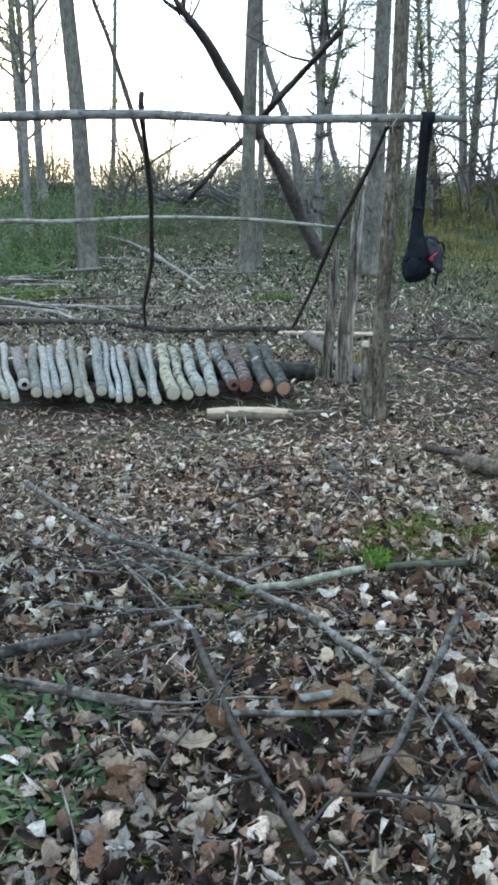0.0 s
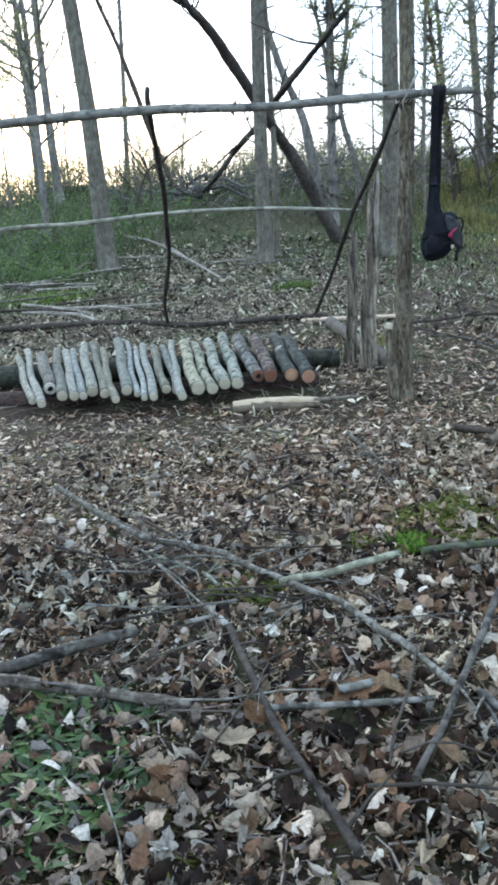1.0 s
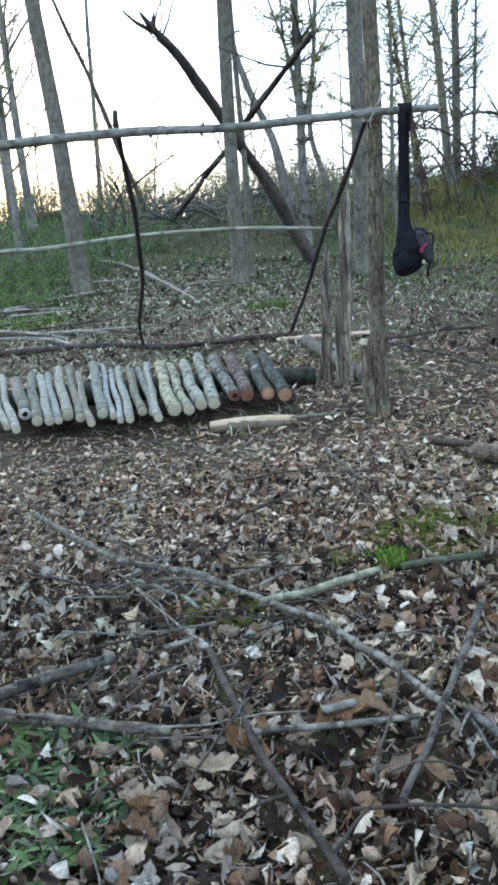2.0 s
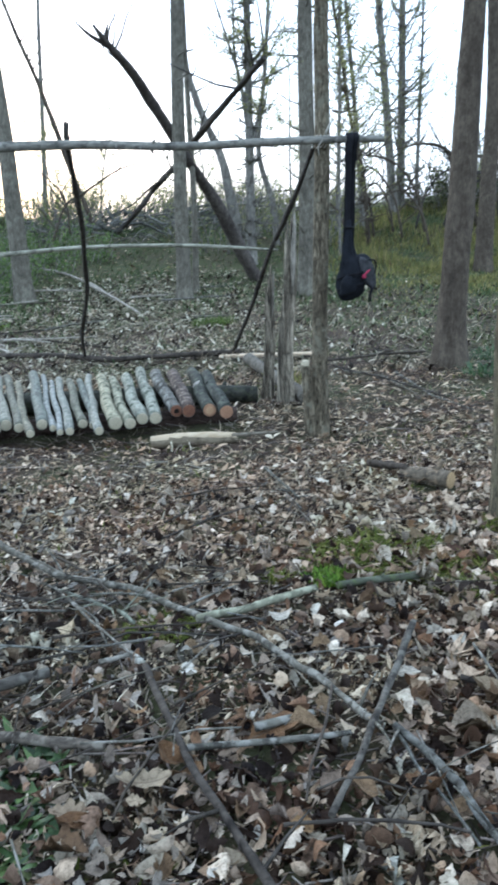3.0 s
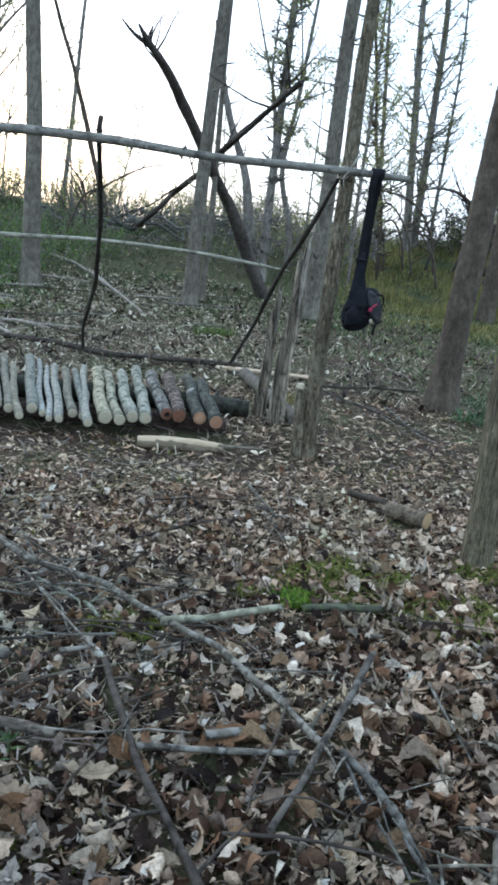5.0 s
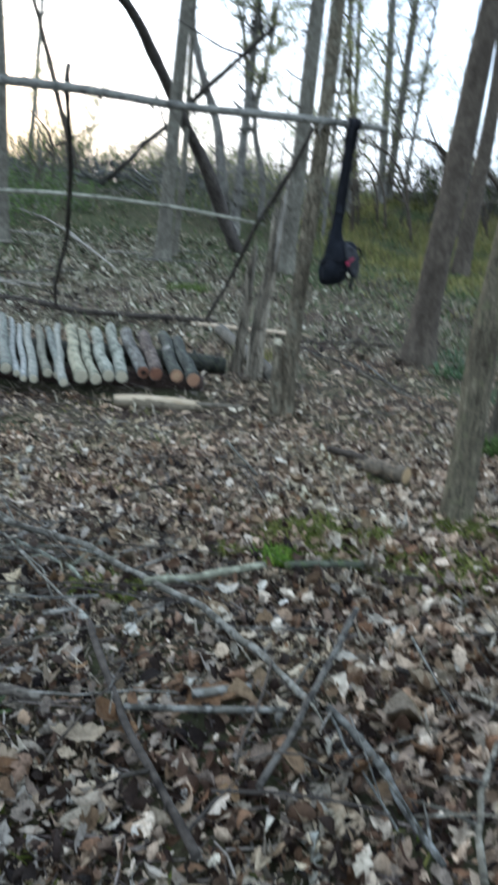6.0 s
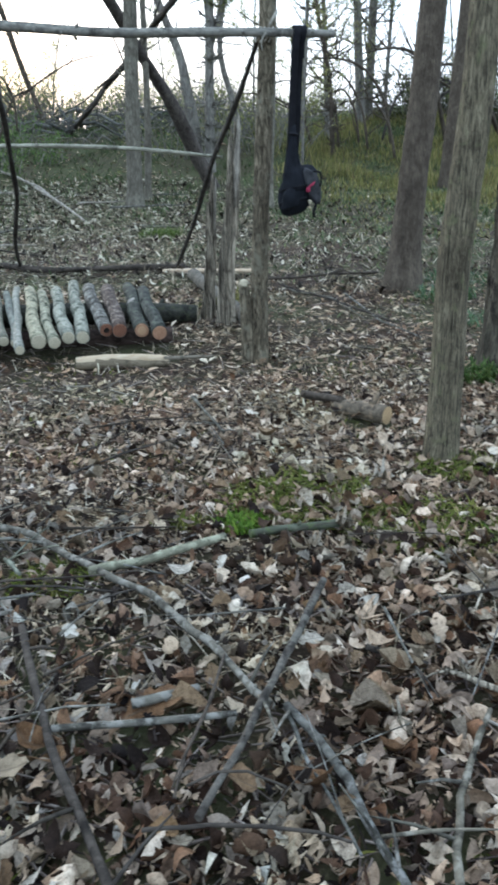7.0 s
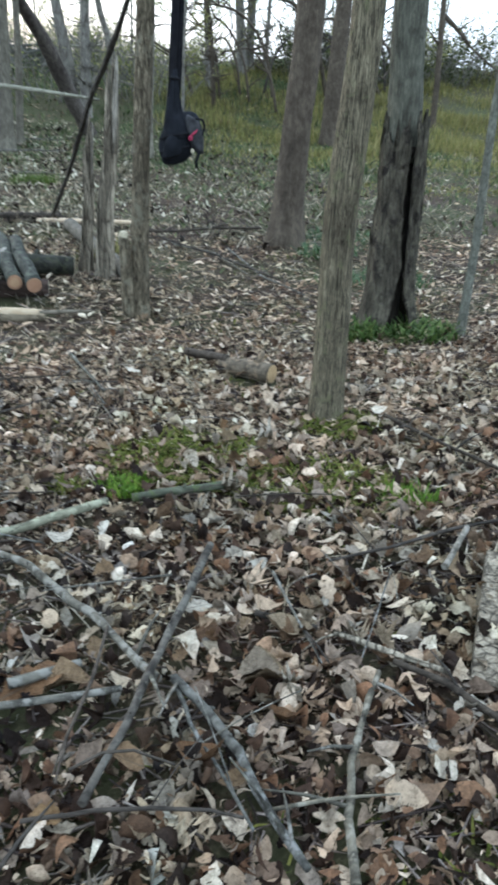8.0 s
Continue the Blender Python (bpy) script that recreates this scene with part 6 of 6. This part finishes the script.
def ground_many(x, y):
    s = np.maximum(0, np.minimum(y, 24) - 5)
    b = np.clip((y - 17) / 12, 0, 1)
    b = b * b * (3 - 2 * b)
    return (0.05 * (np.sqrt(s * s + 1) - 1) + b * (1.5 + 0.22 * np.sin(0.9 * x + 0.5) + 0.12 * np.sin(2.1 * x + 0.3 * y)) + 0.012 * np.sin(1.9 * x + 0.7 * np.sin(1.3 * y))
            + 0.010 * np.sin(2.7 * y + 1.1 * x + 1.0) + 0.006 * np.sin(6.1 * x - 4.3 * y))


def under_stick(x, y):
    """Which of the places are crossed by one of the thicker sticks."""
    hit_ = np.zeros(len(x), dtype=bool)
    for (ax, ay), (bx, by), wide in STICK_LINES:
        dx, dy = bx - ax, by - ay
        u = np.clip(((x - ax) * dx + (y - ay) * dy) / (dx * dx + dy * dy), 0, 1)
        hit_ |= np.hypot(x - ax - u * dx, y + 0.008 - ay - u * dy) < wide + 0.020
    return hit_


def litter(name, label, regions, material, shapes, flat=0.5, category="leaves", lift=0.022):
    """One mesh of many scattered leaves: regions are x0, x1, y0, y1, count, smallest and largest length."""
    av, af, k = [], [], 0
    for x0, x1, y0, y1, count, s0, s1 in regions:
        pick = r_.integers(0, len(shapes), count)
        for s in range(len(shapes)):
            m = int((pick == s).sum())
            if not m:
                continue
            v, f = shapes[s]
            x, y = r_.uniform(x0, x1, m), r_.uniform(y0, y1, m)
            # ragged borders between the stretches
            x, y = x + r_.normal(0, 0.45, m), y + r_.normal(0, 0.16, m)
            # no leaves under the log bed: dark soil stands for the shade there
            bare = (y > 6.22) & (y < 7.5) & (x > -2.5) & (x < 0.36)
            # trodden earth before the bed, and thin litter on the open ground under the far trees
            thin_ = ((y > 5.0) & (y < 6.3) & (x > -2.3) & (x < 0.7)) | ((x > 1.2) & (y > 6.4))
            bare = bare | ((x - 0.57) ** 2 + (y - 3.25) ** 2 < 0.008) | ((x - 1.38) ** 2 + (y - 4.44) ** 2 < 0.022)
            if y0 < 4.5:
                bare = bare | (under_stick(x, y) & (r_.uniform(0, 1, m) < 0.8))
            bare = bare | (thin_ & (r_.uniform(0, 1, m) < 0.5))
            x, y = x[~bare], y[~bare]
            m = len(x)
            if not m:
                continue
            size = s0 + (s1 - s0) * r_.uniform(0, 1, m) ** 1.5
            yaw, tx, ty = r_.uniform(0, 6.283, m), r_.normal(0, flat, m), r_.normal(0, flat, m)
            p = v[None] * size[:, None, None]
            px, py, pz = p[..., 0], p[..., 1], p[..., 2] * r_.choice([-1.0, 1.0], m)[:, None]
            c, s_ = np.cos(ty)[:, None], np.sin(ty)[:, None]
            px, pz = px * c + pz * s_, -px * s_ + pz * c
            c, s_ = np.cos(tx)[:, None], np.sin(tx)[:, None]
            py, pz = py * c - pz * s_, py * s_ + pz * c
            c, s_ = np.cos(yaw)[:, None], np.sin(yaw)[:, None]
            px, py = px * c - py * s_, px * s_ + py * c
            z = ground_many(x, y) + r_.uniform(0.0, lift, m)
            low = np.minimum(pz.min(axis=1) + 0.012, 0)
            out = np.stack([px + x[:, None], py + y[:, None], pz + (z - low * 0.7)[:, None]], axis=-1)
            nv = v.shape[0]
            av.append(out.reshape(-1, 3))
            af.append((f[None] + (k + np.arange(m) * nv)[:, None, None]).reshape(-1, 4))
            k += m * nv
    verts, quads = np.concatenate(av), np.concatenate(af)
    me = bpy.data.meshes.new(name)
    me.vertices.add(len(verts))
    me.vertices.foreach_set("co", verts.astype(np.float32).ravel())
    me.loops.add(quads.size)
    me.loops.foreach_set("vertex_index", quads.astype(np.int32).ravel())
    me.polygons.add(len(quads))
    me.polygons.foreach_set("loop_start", np.arange(0, quads.size, 4, dtype=np.int32))
    me.polygons.foreach_set("use_smooth", np.ones(len(quads), dtype=bool))
    me.update(calc_edges=True)
    me.validate()
    me.materials.append(material)
    return tagged(new(name, me), label, category, kind="stuff")


def shred_shape(r_):
    """A scrap of leaf, bent along its length: three quads."""
    verts, faces = [], []
    curl, twist = r_.uniform(-0.6, 1.0), r_.uniform(-0.9, 0.9)
    wide = r_.choice([0.25, 0.5, 0.9, 1.7])
    for x, w in ((0.0, 0.04), (0.33, 0.12), (0.7, 0.10), (1.0, 0.02)):
        for s_ in (-1, 1):
            y = s_ * w * wide * r_.uniform(0.75, 1.25)
            verts.append((x - 0.5, y, curl * (x - 0.5) ** 2 + twist * (x - 0.5) * y))
    return np.array(verts), np.array([(2 * i, 2 * i + 1, 2 * i + 3, 2 * i + 2) for i in range(3)])


SMALL = [leaf_shape(k, r_) for k in (4, 5, 3, 4, 5, 4, 3, 5, 4, 5, 3, 4)]
SHREDS = [shred_shape(r_) for _ in range(16)]
litter("leaf_litter", "thick litter of pale and brown dead leaves", [
    (0.1, 3.2, 0.8, 3.5, 8800, 0.022, 0.085), (-0.3, 1.9, 1.2, 2.1, 1500, 0.03, 0.085), (-0.2, 3.6, 3.5, 5.2, 1700, 0.03, 0.07)], LITTER_WHOLE, SHAPES, 0.72, lift=0.07)
litter("leaf_litter", "thick litter of dead leaves in cooler tones", [
    (-2.2, 0.1, 0.8, 3.5, 6700, 0.022, 0.085), (-1.8, -0.2, 3.5, 5.2, 900, 0.03, 0.07)], LITTER_GREY, SHAPES, 0.72, lift=0.07)
litter("leaf_litter", "drift of larger pale tan leaves round a tree", [
    (0.55, 2.6, 1.5, 4.7, 1500, 0.035, 0.095), (-1.0, 0.9, 3.6, 5.2, 260, 0.03, 0.07), (1.2, 3.2, 4.4, 6.5, 260, 0.03, 0.075)], LITTER_PALE, SHAPES, 0.45, lift=0.07)
litter("leaf_litter", "small broken bits of dead leaves", [
    (-1.6, 2.9, 1.1, 3.4, 30000, 0.010, 0.045), (-9.0, 10.0, -7.0, 0.6, 7000, 0.05, 0.11)], LITTER, SMALL, 0.5, lift=0.04)
litter("leaf_litter", "scattered pale leaves on the dark slope", [
    (-5.0, 2.6, 8.3, 12.5, 4600, 0.035, 0.10), (2.6, 8.5, 8.3, 12.5, 1000, 0.035, 0.10), (-7.0, 3.0, 12.3, 19, 4600, 0.05, 0.14)], LITTER_SLOPE, SHREDS, 0.25, lift=0.04)
litter("leaf_litter", "whole curled pale leaves on the dark slope", [
    (-3.6, 2.8, 8.0, 12.5, 2000, 0.04, 0.11), (-3.2, 2.6, 12.3, 19.5, 2000, 0.05, 0.13)], LITTER_SLOPE, SMALL, 0.5, lift=0.06)
litter("leaf_litter", "dark leaves on the slope", [
    (-4.0, 5.0, 8.0, 19.0, 5200, 0.06, 0.16)], LITTER_DARK, SMALL, 0.35, lift=0.03)
litter("leaf_litter", "fine trodden shreds of dead leaves and stalks", [
    (-2.9, 4.4, 3.3, 5.4, 72000, 0.016, 0.075), (-3.9, 6.4, 5.2, 8.5, 56000, 0.02, 0.10),
    (-5.2, 2.8, 8.3, 12.5, 7500, 0.025, 0.085), (2.8, 9.2, 8.3, 12.5, 3000, 0.025, 0.085), (-8.0, 10.5, 12.3, 19, 6500, 0.05, 0.12), (-9, 6, 19, 27, 5000, 0.07, 0.16)], LITTER, SHREDS, 0.20, lift=0.03)


def twig_litter():
    mb = Mesher()
    q_ = np.random.default_rng(31)
    for i in range(5200):
        y = 1.0 + 9.5 * q_.uniform(0, 1) ** 1.3
        x = q_.uniform(-1.2 - 0.28 * y, 1.6 + 0.42 * y)
        a, ln = q_.uniform(0, 6.28), q_.uniform(0.05, 0.24)
        z = ground_z(x, y) + q_.uniform(0.012, 0.04)
        d = Vector((math.cos(a), math.sin(a), q_.uniform(-0.18, 0.18))) * ln / 2
        p = Vector((x, y, z))
        r0 = q_.uniform(0.0015, 0.0045)
        mb.tube([p - d, p + Vector((q_.uniform(-0.01, 0.01), q_.uniform(-0.01, 0.01), 0)), p + d], [r0, r0, r0 * 0.5], 4, cap=False)
    tagged(part("twig_litter", mb, TWIGS), "small dead twigs strewn in the leaf litter", "twigs", kind="stuff")


twig_litter()

# the larger leaves that can be told apart, each one a piece of the forest floor
leaf_meshes = []
for mat_ in (PALE_LEAF, TAN_LEAF, RUST_LEAF):
    for v, f in SHAPES[:10]:
        me = bpy.data.meshes.new("leaf")
        me.from_pydata([tuple(p) for p in v], [], [tuple(int(i) for i in q) for q in f])
        me.polygons.foreach_set("use_smooth", [True] * len(f))
        me.materials.append(mat_)
        leaf_meshes.append(me)
r_ = np.random.default_rng(77)
# x, y, length and tone (0 pale, 1 tan, 2 rust) of the leaves that stand out most
spots = [(0.30, 2.83, 0.10, 0), (1.23, 3.57, 0.10, 0), (0.89, 2.89, 0.09, 0), (0.76, 1.99, 0.14, 0), (0.79, 4.2, 0.13, 1), (1.05, 2.37, 0.11, 0), (1.19, 2.39, 0.11, 0), (0.87, 2.16, 0.13, 0), (0.91, 2.15, 0.12, 1),
         (-0.01, 4.71, 0.10, 1), (0.49, 3.0, 0.08, 0), (0.95, 3.12, 0.09, 0), (0.20, 2.12, 0.19, 2), (0.28, 2.10, 0.12, 1), (-0.10, 2.01, 0.12, 2), (-0.06, 1.96, 0.11, 2), (-0.37, 1.82, 0.12, 1), (-0.34, 1.77, 0.11, 2),
         (-0.36, 1.70, 0.12, 1), (-0.18, 1.92, 0.15, 0), (-0.21, 2.26, 0.07, 2), (-0.75, 2.25, 0.09, 1), (0.66, 2.33, 0.10, 0), (0.75, 2.0, 0.12, 1), (0.56, 1.76, 0.11, 2), (0.39, 1.80, 0.10, 1)]
for i in range(290):
    if i < len(spots):
        x, y, s, tone_ = spots[i]
    else:
        if i % 5 < 2:      # a drift of larger, paler leaves
            y = r_.uniform(1.9, 3.5)
            x = r_.uniform(0.62, 0.5 + 0.45 * y)
        else:
            y = 1.25 + 3.6 * r_.uniform(0, 1) ** 1.1
            x = r_.uniform(-0.25 - 0.26 * y, 0.55 + 0.42 * y)
        s = r_.uniform(0.045, 0.088)
        tone_ = int(r_.choice([0, 1, 2], p=[0.52, 0.38, 0.10] if i % 5 < 2 else [0.40, 0.48, 0.12]))
    ob = new("leaf", leaf_meshes[tone_ * 10 + i % 10])
    ob.parent = ground
    ob.location = (x, y, ground_z(x, y) + 0.05 + r_.uniform(0, 0.02))
    ob.rotation_euler = (r_.normal(0, 0.45), r_.normal(0, 0.45), r_.uniform(0, 6.28))
    ob.scale = (s, s, s)
    if i < len(spots):
        ob.location.z += 0.02
        ob.rotation_euler = (r_.normal(0, 0.15), r_.normal(0, 0.15), r_.uniform(-0.5, 0.5))
